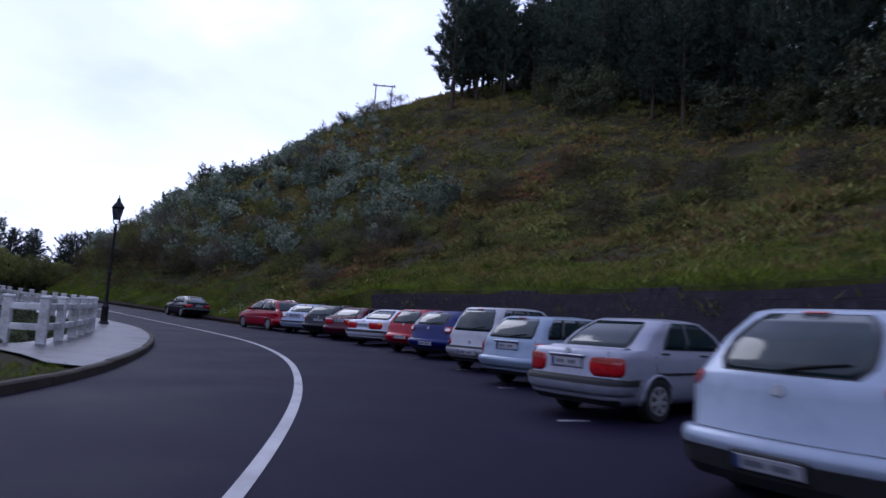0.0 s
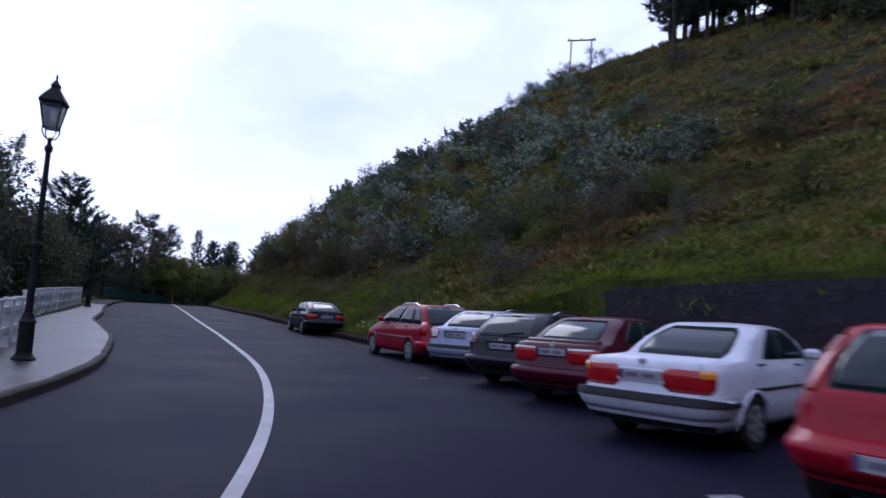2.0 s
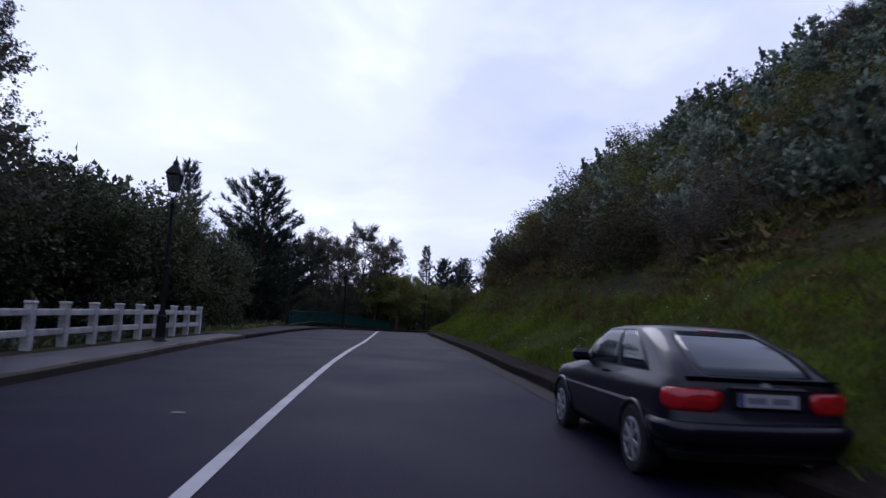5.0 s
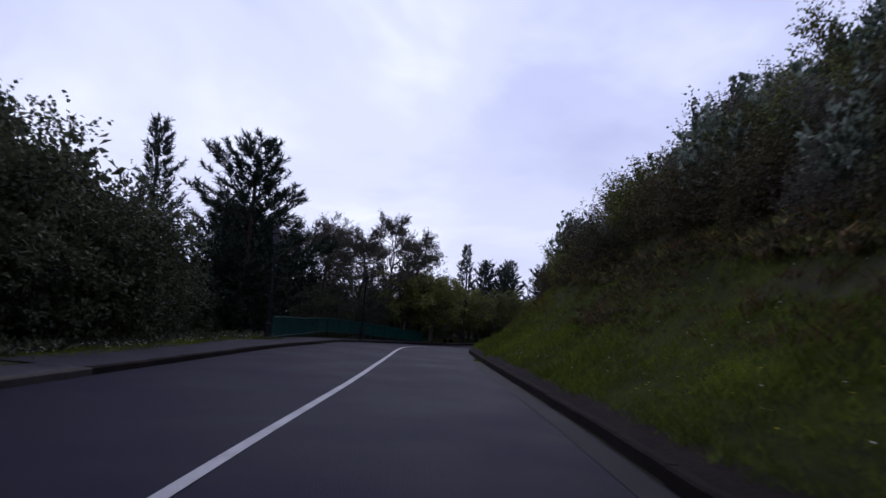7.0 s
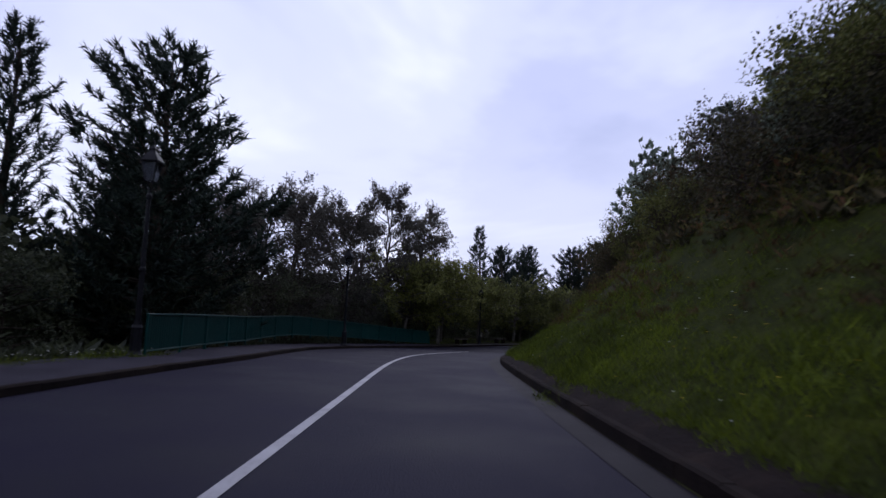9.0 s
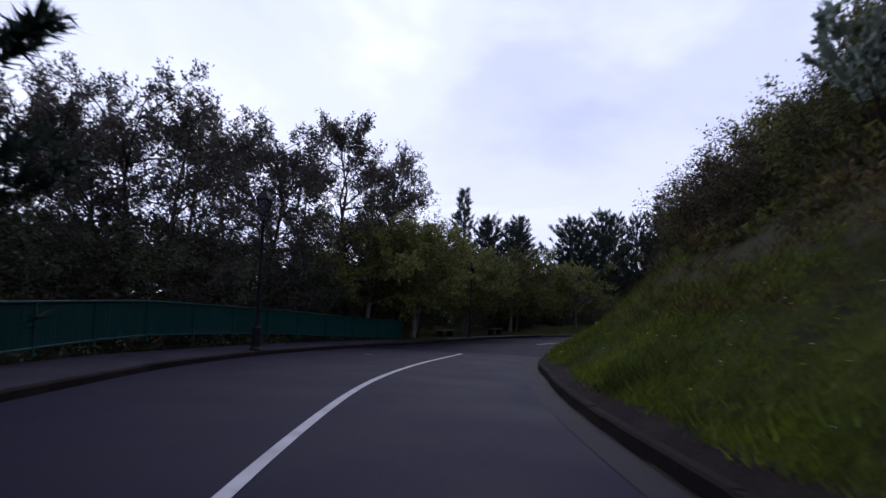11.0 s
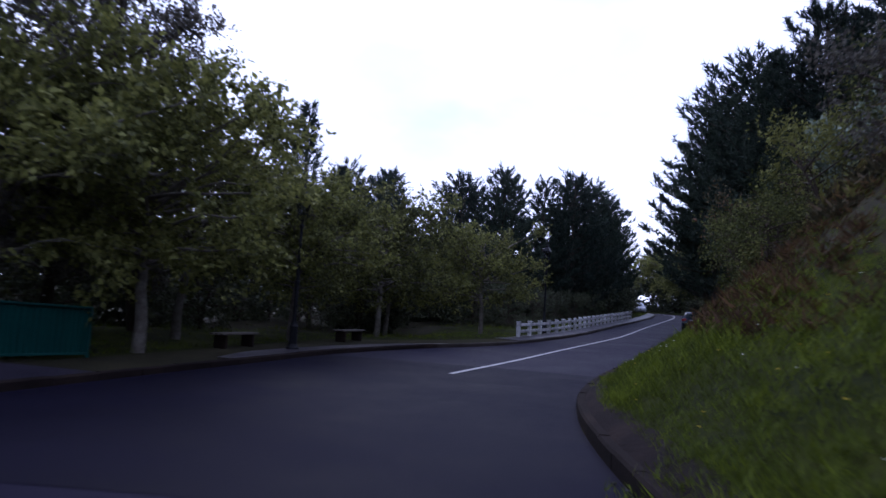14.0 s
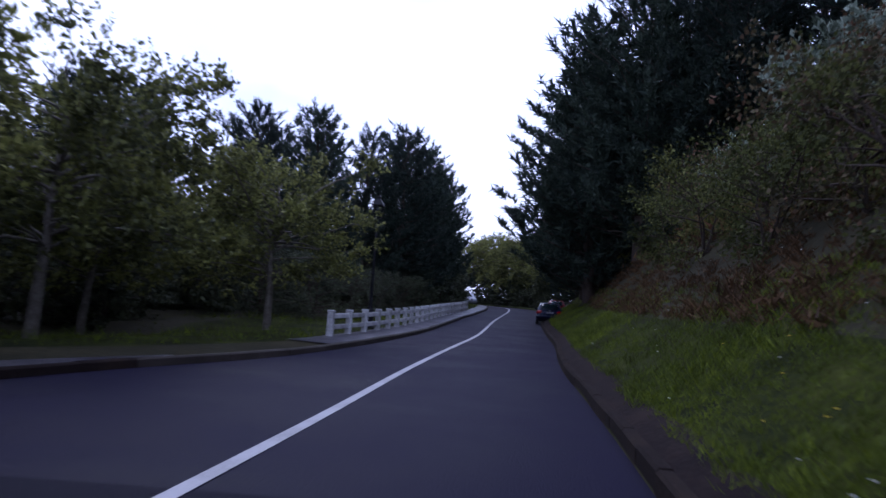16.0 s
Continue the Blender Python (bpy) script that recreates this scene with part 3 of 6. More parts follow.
def retaining_wall():
    root = tagged(new("wall_retaining"), "dark stone block retaining wall behind the parked cars", "wall", kind="structure")
    rng = random.Random(4)

    def top(s):
        return float(np.interp(s, [-20, 10, 40, 47, 50.5], [2.62, 2.64, 2.66, 2.6, 2.3])) + 0.03 * math.sin(s * 0.9)

    ss = np.arange(-20, 50.6, 0.9)
    bm = bmesh.new()
    rows = []
    for q in ss:
        lat = 9.066
        rows.append([bm.verts.new(at_line(q, lat, z)) for z in (-0.3, top(q) - 0.1)] + [bm.verts.new(at_line(q, lat + 0.40, z)) for z in (top(q) - 0.1, -0.3)])
    for a, b in zip(rows, rows[1:]):
        for i in range(4):
            j = (i + 1) % 4
            bm.faces.new((a[i], a[j], b[j], b[i]))
    bm.faces.new(rows[0])
    bm.faces.new(list(reversed(rows[-1])))
    bmesh.ops.recalc_face_normals(bm, faces=bm.faces)
    link("mortar", bm, MORTAR, root, "dark recessed mortar")
    metas = []
    for L in (0.36, 0.48, 0.60):
        bm = bmesh.new()
        box(bm, (0.12, L - 0.016, 0.181), bevel=0.012)
        me = bpy.data.meshes.new("stone_block")
        bm.to_mesh(me)
        bm.free()
        me.materials.append(STONE)
        metas.append((L, me))
    rest = []
    z, course = -0.05, 0
    while z < 2.75:
        q = -8.0 + 0.23 * (course % 2)
        while q < 50.3:
            L, me = rng.choice(metas)
            mid = q + L / 2
            if z + 0.19 <= top(mid):
                lat = 9.12
                m = Matrix.Translation(at_line(mid, lat + rng.uniform(-0.006, 0.006), z + 0.1)) @ pose(0, 0, 0, rng.uniform(-0.5, 0.5), rng.uniform(-0.4, 0.4), heading(mid))
                if z > 1.6 and mid > 22:
                    ob = new("stone_block", me)
                    ob.parent = root
                    ob.matrix_basis = m
                else:
                    co = np.array([tuple(m @ w.co) for w in me.vertices])
                    rest.append((co, [tuple(p.vertices) for p in me.polygons]))
            q += L
        z += 0.195
        course += 1
    vs, fs, n = [], [], 0
    for co, polys in rest:
        vs.append(co)
        fs += [tuple(i + n for i in p) for p in polys]
        n += len(co)
    me = bpy.data.meshes.new("stone_courses")
    me.from_pydata(np.concatenate(vs).tolist(), [], fs)
    tagged(link_mesh("stone_courses", me, STONE, root), kind="stuff")


retaining_wall()

# ---------------------------------------------------------------- street lamps
LAMP_GLASS = bpy.data.materials.new("frosted_lantern_glass")
LAMP_GLASS.use_nodes = True
_b = LAMP_GLASS.node_tree.nodes["Principled BSDF"]
_b.inputs["Base Color"].default_value, _b.inputs["Roughness"].default_value = (0.42, 0.44, 0.48, 1), 0.04
_b.inputs["Transmission Weight"].default_value = 0.95


def street_lamp():
    root = tagged(new("street_lamp"), "black cast iron street lamp with a four-sided lantern", "street lamp", "street lamps along the road")
    bm = bmesh.new()
    lathe(bm, [(0.19, 0), (0.19, 0.05), (0.15, 0.09), (0.125, 0.14), (0.12, 0.62), (0.135, 0.66), (0.10, 0.72), (0.085, 0.80)], 12)
    part("base", bm, IRON, root, smooth=False)
    bm = bmesh.new()
    lathe(bm, [(0.062, 0.78), (0.058, 1.9), (0.075, 1.93), (0.075, 1.99), (0.052, 2.02), (0.042, 3.55), (0.065, 3.60), (0.065, 3.66), (0.035, 3.70), (0.03, 3.82)], 12)
    part("pole", bm, IRON, root)
    bm = bmesh.new()
    # four curved arms that hold the lantern
    for k in range(4):
        a = math.pi / 4 + k * math.pi / 2
        pts = [(0.03, 3.78), (0.10, 3.82), (0.15, 3.90), (0.155, 4.0)]
        v, f = tube_np([(r * math.cos(a), r * math.sin(a), z) for r, z in pts], [0.012] * 4, 5)
        vs = [bm.verts.new(p) for p in v]
        for q in f:
            bm.faces.new([vs[i] for i in q])
    part("bracket", bm, IRON, root)
    lantern = bmesh.new()
    for k in range(4):
        a, b = math.pi / 4 + k * math.pi / 2, math.pi / 4 + (k + 1) * math.pi / 2
        v, f = tube_np([(0.14 * math.cos(a), 0.14 * math.sin(a), 3.98), (0.245 * math.cos(a), 0.245 * math.sin(a), 4.42)], [0.014, 0.014], 4)
        vs = [lantern.verts.new(p) for p in v]
        for q in f:
            lantern.faces.new([vs[i] for i in q])
        for r, z in ((0.14, 3.98), (0.245, 4.42)):
            v, f = tube_np([(r * math.cos(a), r * math.sin(a), z), (r * math.cos(b), r * math.sin(b), z)], [0.014, 0.014], 4)
            vs = [lantern.verts.new(p) for p in v]
            for q in f:
                lantern.faces.new([vs[i] for i in q])
    frame_ob = part("lantern_frame", lantern, IRON, root)
    for k in range(4):
        a, b = math.pi / 4 + k * math.pi / 2, math.pi / 4 + (k + 1) * math.pi / 2
        bm = bmesh.new()
        q = [(0.136 * math.cos(t), 0.136 * math.sin(t), 3.99) for t in (a, b)] + [(0.238 * math.cos(t), 0.238 * math.sin(t), 4.41) for t in (b, a)]
        fc = bm.faces.new([bm.verts.new(p) for p in q])
        bmesh.ops.solidify(bm, geom=[fc], thickness=0.005)
        part("pane", bm, LAMP_GLASS, frame_ob)
    bm = bmesh.new()
    lathe(bm, [(0.275, 4.42), (0.285, 4.45), (0.20, 4.56), (0.11, 4.66), (0.085, 4.70), (0.10, 4.74), (0.05, 4.80), (0.018, 4.84), (0.022, 4.90), (0.004, 4.95)], 4)
    bmesh.ops.rotate(bm, matrix=Matrix.Rotation(math.pi / 4, 3, "Z"), verts=bm.verts)
    part("lantern_roof", bm, IRON, root)
    return root


lamp = street_lamp()
lamp_spots = [(45.3, -4.95, 1.08), (74.8, -7.3, 1.05), (102.4, -7.88, 1.09), (123.5, -8.15, 1.12), (145.0, -7.9, 0.98), (167.2, -5.45, 1.05)]
for k, (q, lat, size) in enumerate(lamp_spots):
    m = Matrix.Translation(at_line(q, lat, 0.11)) @ pose(0, 0, 0, 0, 0, heading(q)) @ Matrix.Scale(size, 4)
    if k == 0:
        lamp.matrix_basis = m
    else:
        copy_thing(lamp, m)

# ---------------------------------------------------------------- parked cars


def paint(name, c, metal=0.2, rough=0.34):
    return material(name, [tuple(v * 0.8 for v in c), c, tuple(min(1, v * 1.1) for v in c)], scale=1.2, fine=9, rough=rough, bump=0.0, metal=metal, spec=0.12, coat=0.28)


CAR_GLASS = material("car_glass", [(0.006, 0.011, 0.013), (0.011, 0.021, 0.025)], scale=2, fine=8, rough=0.07, bump=0, spec=0.30)
RUBBER = material("tyre_rubber", [(0.010, 0.010, 0.011), (0.020, 0.020, 0.021)], scale=4, fine=30, rough=0.85, bump=0.3)
BLACK_TRIM = material("black_plastic_trim", [(0.012, 0.012, 0.013), (0.022, 0.022, 0.024)], scale=4, fine=40, rough=0.6, bump=0.2)
ALLOY = material("wheel_alloy", [(0.16, 0.16, 0.175), (0.27, 0.27, 0.29)], scale=5, fine=20, rough=0.4, bump=0, metal=0.35)
RED_LAMP = material("red_lamp_lens", [(0.16, 0.003, 0.006), (0.36, 0.008, 0.012)], scale=9, fine=30, rough=0.15, bump=0, spec=0.3, coat=0.4)
CLEAR_LAMP = material("clear_lamp_lens", [(0.45, 0.44, 0.44), (0.62, 0.61, 0.61)], scale=6, fine=30, rough=0.12, bump=0, spec=0.6, coat=1.0)
AMBER_LAMP = material("amber_lamp_lens", [(0.50, 0.16, 0.01), (0.62, 0.22, 0.02)], scale=6, fine=30, rough=0.12, bump=0, spec=0.6, coat=1.0)
PLATE = material("number_plate", [(0.20, 0.20, 0.23), (0.28, 0.28, 0.31)], scale=6, fine=30, rough=0.4, bump=0)
PLATE_INK = material("plate_ink", [(0.08, 0.08, 0.10), (0.12, 0.12, 0.14)], scale=6, fine=30, rough=0.5, bump=0)
PLATE_BLUE = material("plate_blue", [(0.02, 0.03, 0.10), (0.03, 0.045, 0.14)], scale=6, fine=30, rough=0.5, bump=0)
CHROME = material("chrome_trim", [(0.5, 0.5, 0.52), (0.65, 0.65, 0.67)], scale=6, fine=30, rough=0.18, bump=0, metal=1.0)

N_REAR, N_COR, N_SIDE = 4, 4, 18


class Shell:
    """A car body as a stack of rounded outlines, and patches laid on it."""

    def __init__(self, L=4.1, W=1.7, H=1.46, hood=1.15, zh=0.84, belt=0.92, tail="hatch", trunk=0.95, zt=0.98, roof_r=None, roof_f=None, bulge=0.06, bumper=0.56, glass_rake=0.3):
        self.L, self.W, self.H = L, W, H
        h, w = L / 2, W / 2
        sedan = tail == "sedan"
        rr = roof_r if roof_r is not None else ({"sedan": -h + trunk + 0.55, "hatch": -h + 0.20 + glass_rake, "wagon": -h + 0.16 + glass_rake}[tail])
        rf = roof_f if roof_f is not None else h - hood - 0.62
        base_r = -h + trunk if sedan else -h + 0.10
        zr = zt if sedan else belt
        zg = zt + 0.02 if sedan else belt + 0.03
        lv = [(-h + 0.15, 0.25, h - 0.12, 0.20, w - 0.09, 0.20), (-h + 0.04, 0.35, h - 0.02, 0.31, w - 0.025, 0.22), (-h, bumper - 0.06, h, 0.52, w, 0.24), (-h + 0.005, bumper, h - 0.01, 0.57, w, 0.24), (-h + 0.045, bumper + 0.05, h - 0.04, 0.62, w - 0.002, 0.24),
              (-h + 0.055, zr - 0.10, h - 0.12, zh - 0.10, w - 0.012, 0.22), (-h + 0.085, zr, h - 0.24, zh, w - 0.045, 0.22), (base_r, zg, h - hood, zh + 0.12 if zh + 0.12 > belt else belt + 0.02, w - 0.085, 0.16),
              ((base_r + rr) / 2 - 0.03, (zg + H) / 2, (h - hood + rf) / 2 + 0.04, (belt + H) / 2 + 0.02, w - 0.155, 0.15), (rr, H - 0.04, rf, H - 0.06, w - 0.235, 0.16), (rr + 0.10, H - 0.005, rf - 0.16, H - 0.02, w - 0.34, 0.18), (rr + 0.35, H, rf - 0.45, H + 0.01, 0.22, 0.1)]
        self.nv = len(lv)
        grid = []
        for yr, z0, yf, z1, hw, rc in lv:
            row = []
            xs = np.linspace(0, hw - rc, N_REAR + 1)
            for x in xs[:-1]:
                row.append((x, yr - bulge * (1 - (x / hw) ** 2)))
            y_in = yr - bulge * (1 - ((hw - rc) / hw) ** 2)
            for k in range(N_COR):
                a = k / N_COR * math.pi / 2
                row.append((hw - rc + rc * math.sin(a), y_in + (yr + rc - y_in) * (1 - math.cos(a))))
            fr = min(0.42, rc + 0.18)
            for y in np.linspace(yr + rc, yf - fr, N_SIDE + 1)[:-1]:
                row.append((hw, y))
            for k in range(N_COR):
                a = k / N_COR * math.pi / 2
                row.append((hw - fr + fr * math.cos(a), yf - fr + fr * math.sin(a)))
            for x in np.linspace(hw - fr, 0, N_REAR + 1):
                row.append((x, yf + 0.08 * (1 - (x / hw) ** 2) - 0.08 * (1 - ((hw - fr) / hw) ** 2)))
            row = np.array(row)
            t = np.clip((row[:, 1] - yr) / (yf - yr), 0, 1)
            z = z0 + (z1 - z0) * t
            tuck = 1 - 0.05 * np.clip(t - 0.75, 0, 1) / 0.25 - 0.02 * np.clip(0.2 - t, 0, 1) / 0.2
            grid.append(np.stack([row[:, 0] * tuck, row[:, 1], z], 1))
        self.g = np.array(grid)
        self.nu = self.g.shape[1]

    def at(self, u, v):
        side = -1 if u < 0 else 1
        u, v = min(abs(u), self.nu - 1.001), min(max(v, 0), self.nv - 1.001)
        i, j = int(u), int(v)
        a, b = u - i, v - j
        p = (self.g[j, i] * (1 - a) + self.g[j, i + 1] * a) * (1 - b) + (self.g[j + 1, i] * (1 - a) + self.g[j + 1, i + 1] * a) * b
        return Vector((p[0] * side, p[1], p[2]))

    def normal(self, u, v):
        e = 0.05
        d = (self.at(u + e, v) - self.at(u - e, v)).cross(self.at(u, v + e) - self.at(u, v - e))
        if d.length < 1e-9:
            return Vector((0, -1, 0))
        d.normalize()
        c = self.at(u, v) - Vector((0, 0, 0.6))
        return d if d.dot(c) > 0 else -d

    def body(self):
        bm = bmesh.new()
        full = []
        for j in range(self.nv):
            right = [Vector(p) for p in self.g[j]]
            left = [Vector((-p[0], p[1], p[2])) for p in self.g[j][1:-1]]
            ring = right + list(reversed(left))
            full.append([bm.verts.new(p) for p in ring])
        n = len(full[0])
        for a, b in zip(full, full[1:]):
            for i in range(n):
                k = (i + 1) % n
                bm.faces.new((a[i], a[k], b[k], b[i]))
        bm.faces.new(list(reversed(full[0])))
        bm.faces.new(full[-1])
        bmesh.ops.recalc_face_normals(bm, faces=bm.faces)
        return bm

    def patch(self, u0, u1, v0, v1, off=0.005, nu=8, nv=5, skew=0.0, round_off=0.0, crown=False):
        """A thin plate on the body between two places round it and two heights."""
        bm = bmesh.new()
        top, low = [], []
        for j in range(nv + 1):
            b = j / nv
            row_t, row_l = [], []
            for i in range(nu + 1):
                a = i / nu
                aa = a
                if round_off:
                    pin = round_off * (abs(2 * b - 1) ** 4)
                    aa = pin + a * (1 - 2 * pin)
                u = u0 + (u1 - u0) * aa + skew * b
                v = v0 + (v1 - v0) * b
                p, n = self.at(u, v), self.normal(u, v)
                row_t.append(bm.verts.new(p + n * (off * max(0.06, math.sin(math.pi * b)) ** 0.6 if crown else off)))
                row_l.append(bm.verts.new(p - n * 0.004))
            top.append(row_t)
            low.append(row_l)
        for j in range(nv):
            for i in range(nu):
                bm.faces.new((top[j][i], top[j][i + 1], top[j + 1][i + 1], top[j + 1][i]))
        edge_t = top[0] + [r[-1] for r in top[1:]] + list(reversed(top[-1][:-1])) + [r[0] for r in reversed(top[1:-1])]
        edge_l = low[0] + [r[-1] for r in low[1:]] + list(reversed(low[-1][:-1])) + [r[0] for r in reversed(low[1:-1])]
        m = len(edge_t)
        for i in range(m):
            k = (i + 1) % m
            bm.faces.new((edge_t[i], edge_l[i], edge_l[k], edge_t[k]))
        bmesh.ops.recalc_face_normals(bm, faces=bm.faces)
        return bm

    def side_x(self, y, z):
        """Half width of the body's flank at a height."""
        sz = [(self.g[j][N_REAR + N_COR + N_SIDE // 2][2], self.g[j][N_REAR + N_COR + N_SIDE // 2][0]) for j in range(8)]
        return float(np.interp(z, [a for a, _ in sz], [b for _, b in sz]))


def wheel_meshes(r=0.305):
    bm = bmesh.new()
    lathe(bm, [(r * 0.66, -0.09), (r * 0.93, -0.095), (r, -0.075), (r, 0.075), (r * 0.93, 0.095), (r * 0.66, 0.09)], 24, axis="X")
    tyre = bpy.data.meshes.new("tyre")
    bm.to_mesh(tyre)
    bm.free()
    tyre.materials.append(RUBBER)
    bm = bmesh.new()
    lathe(bm, [(r * 0.66, -0.05), (r * 0.68, 0.094), (r * 0.61, 0.102), (r * 0.57, 0.086)], 24, axis="X")
    lathe(bm, [(r * 0.20, 0.080), (r * 0.18, 0.108), (r * 0.04, 0.112)], 16, axis="X")
    for k in range(7):
        a = k * 2 * math.pi / 7
        box(bm, (0.018, 0.050, r * 0.48), (0.096, -math.sin(a) * r * 0.38, math.cos(a) * r * 0.38), Matrix.Rotation(a, 4, "X"), bevel=0.006)
    rim = bpy.data.meshes.new("rim")
    bm.to_mesh(rim)
    bm.free()
    rim.materials.append(ALLOY)
    return tyre, rim


TYRE, RIM = wheel_meshes()


def car(shell, colour, label, lamp, plate_v, wrap=-0.2, glass_in=0.06, low_glass=7.10, top_glass=8.9, strip_black=None, rails=False, wagon_glass=False, pillar=1.2, hatch_wiper=True, wheelbase=2.55, doors=4, badge=5.75,
        spoiler=0.0, clear=None, lamp_skew=0.0, bumper=(1.3, 3.5, 0.045), lower=None, slots=(), lip=True, moulding=None, brake_lamp=True, wheel=1.0):
    """One parked car. lamp: how far round and how high the tail light reaches on the shell; plate_v: height of the plate on the shell."""
    root = tagged(new("car"), label, "car", "parked cars")
    sh = shell
    part("body", sh.body(), colour, root, smooth=True)
    s0 = N_REAR + N_COR
    s1 = s0 + N_SIDE
    # rear bumper, swelling from the body
    bump = part("bumper", sh.patch(-(s0 + 0.9), s0 + 0.9, bumper[0], bumper[1], bumper[2], 26, 7, crown=True), colour, root, smooth=True)
    if strip_black:
        part("bumper_strip", sh.patch(-(s0 + 1.0), s0 + 1.0, strip_black[0], strip_black[1], bumper[2] + 0.012, 26, 3), BLACK_TRIM, bump, "black bumper strip")
    if lower:
        part("bumper_valance", sh.patch(-(s0 + 0.7), s0 + 0.7, lower[0], lower[1], bumper[2] + 0.006, 22, 3, round_off=0.06), BLACK_TRIM, bump, "black lower bumper")
    for v in slots:
        part("bumper_slot", sh.patch(-5.2, 5.2, v, v + 0.14, bumper[2] + 0.004, 12, 1), BLACK_TRIM, bump)
    part("under_bumper", sh.patch(-(s0 - 1.0), s0 - 1.0, 0.1, 0.9, 0.004, 14, 2), BLACK_TRIM, root)
    # dark floor between the wheels
    bm = bmesh.new()
    box(bm, (sh.W - 0.34, sh.L - 0.7, 0.12), (0, 0, 0.27), bevel=0.03)
    part("underbody", bm, BLACK_TRIM, root)
    # glass
    part("window_seal", sh.patch(-(N_REAR + wrap + 0.22), N_REAR + wrap + 0.22, low_glass - 0.04, min(9.0, top_glass + 0.05), 0.004, 16, 6, round_off=glass_in), BLACK_TRIM, root)
    part("rear_window", sh.patch(-(N_REAR + wrap), N_REAR + wrap, low_glass, top_glass, 0.009, 16, 6, round_off=glass_in), CAR_GLASS, root, "dark rear window", smooth=True)
    for sg in (1, -1):
        part("windscreen", sh.patch(sg * (s1 + N_COR + 0.4), sg * (s1 + N_COR + N_REAR - 0.02), 7.15, 8.9, 0.006, 6, 5), CAR_GLASS, root, smooth=True)
    cuts = [(s0 + pillar - 0.6, s0 + 3.6), (s0 + 4.0, s0 + 9.2), (s0 + 9.7, s1 - 0.6)] if wagon_glass else [(s0 + pillar, s0 + 8.4), (s0 + 8.9, s1 - 0.6)]
    for sg in (1, -1):
        part("window_seal", sh.patch(sg * (cuts[0][0] - 0.2), sg * (cuts[-1][1] + 0.2), 7.06, 8.95, 0.003, 16, 5, round_off=0.02), BLACK_TRIM, root)
        for a, b in cuts:
            part("side_window", sh.patch(sg * a, sg * b, 7.12, 8.88, 0.008, 8, 5, round_off=0.02), CAR_GLASS, root, "dark side window", smooth=True)
        # seams and handles of the doors
        for u in ([s0 + 3.2, s0 + 8.6, s1 - 2.2] if doors == 4 else [s0 + 6.8, s1 - 2.2]):
            part("door_seam", sh.patch(sg * u, sg * (u + 0.06), 1.2, 6.95, 0.0015, 1, 8), BLACK_TRIM, root)
        for u in ([s0 + 4.0, s0 + 9.4] if doors == 4 else [s0 + 7.6]):
            part("door_handle", sh.patch(sg * u, sg * (u + 1.0), 5.95, 6.2, 0.028, 4, 2, crown=True), BLACK_TRIM if strip_black else colour, root)
        part("side_moulding", sh.patch(sg * (s0 + 3.3), sg * (s1 - 2.6), 4.18, 4.34, 0.012, 10, 2), moulding or (BLACK_TRIM if strip_black else colour), root)
        # door mirror
        bm = bmesh.new()
        p = sh.at(sg * (s1 - 1.4), 7.1)
        box(bm, (0.20, 0.11, 0.14), (p.x + sg * 0.11, p.y, p.z + 0.05), bevel=0.04)
        box(bm, (0.10, 0.05, 0.04), (p.x + sg * 0.01, p.y + 0.02, p.z + 0.0), bevel=0.01)
        part("door_mirror", bm, colour, root)
        # tail light with its second lens
        tl = part("tail_light", sh.patch(sg * lamp[0], sg * lamp[1], lamp[2], lamp[3], 0.022, 10, 6, round_off=0.12, skew=sg * lamp_skew, crown=True), RED_LAMP, root, "red tail light", smooth=True)
        if clear:
            a0, a1 = (lamp[0] + (lamp[1] - lamp[0]) * q for q in clear[:2])
            b0, b1 = (lamp[2] + (lamp[3] - lamp[2]) * q for q in clear[2:4])
            part("lamp_lens", sh.patch(sg * a0, sg * a1, b0, b1, 0.027, 5, 3, round_off=0.1, skew=sg * lamp_skew * (clear[3] - clear[2])), clear[4], tl)
        part("headlight", sh.patch(sg * (s1 + 1.0), sg * (s1 + N_COR + 1.6), 4.8, 5.9, 0.012, 6, 4), CLEAR_LAMP, root)
        for y in (-wheelbase / 2, wheelbase / 2):
            # dark wheel housing, painted arch lip, wheel
            r = 0.345 * wheel
            bm = bmesh.new()
            rim_v, cen = [], bm.verts.new((sg * (sh.side_x(y, 0.4) + 0.004), y, 0.30))
            for k in range(25):
                a = -0.25 + (math.pi + 0.5) * k / 24
                z = 0.30 + r * math.sin(a)
                rim_v.append(bm.verts.new((sg * (sh.side_x(y, max(0.19, z)) + 0.006), y + r * math.cos(a), z)))
            for a, b in zip(rim_v, rim_v[1:]):
                bm.faces.new((cen, a, b) if sg > 0 else (cen, b, a))
            part("wheel_housing", bm, BLACK_TRIM, root)
            lip_pts = [(sg * (sh.side_x(y, max(0.25, 0.30 + r * math.sin(a))) + 0.004), y + (r + 0.018) * math.cos(a), 0.30 + (r + 0.018) * math.sin(a)) for a in np.linspace(-0.1, math.pi + 0.1, 15)]
            v, f = tube_np(lip_pts, [0.026] * 15, 6)
            link_mesh("wheel_arch", np_mesh("wheel_arch", v, f), colour, root, smooth=True)
            hub = new("wheel")
            hub.parent = root
            hub.matrix_basis = Matrix.Translation((sg * (sh.W / 2 - 0.085), y, 0.305 * wheel)) @ pose(0, 0, 0, 0, 0, 0 if sg > 0 else 180) @ Matrix.Diagonal((1, wheel, wheel, 1))
            for nm, me in (("tyre", TYRE), ("rim", RIM)):
                ob = new(nm, me)
                ob.parent = hub
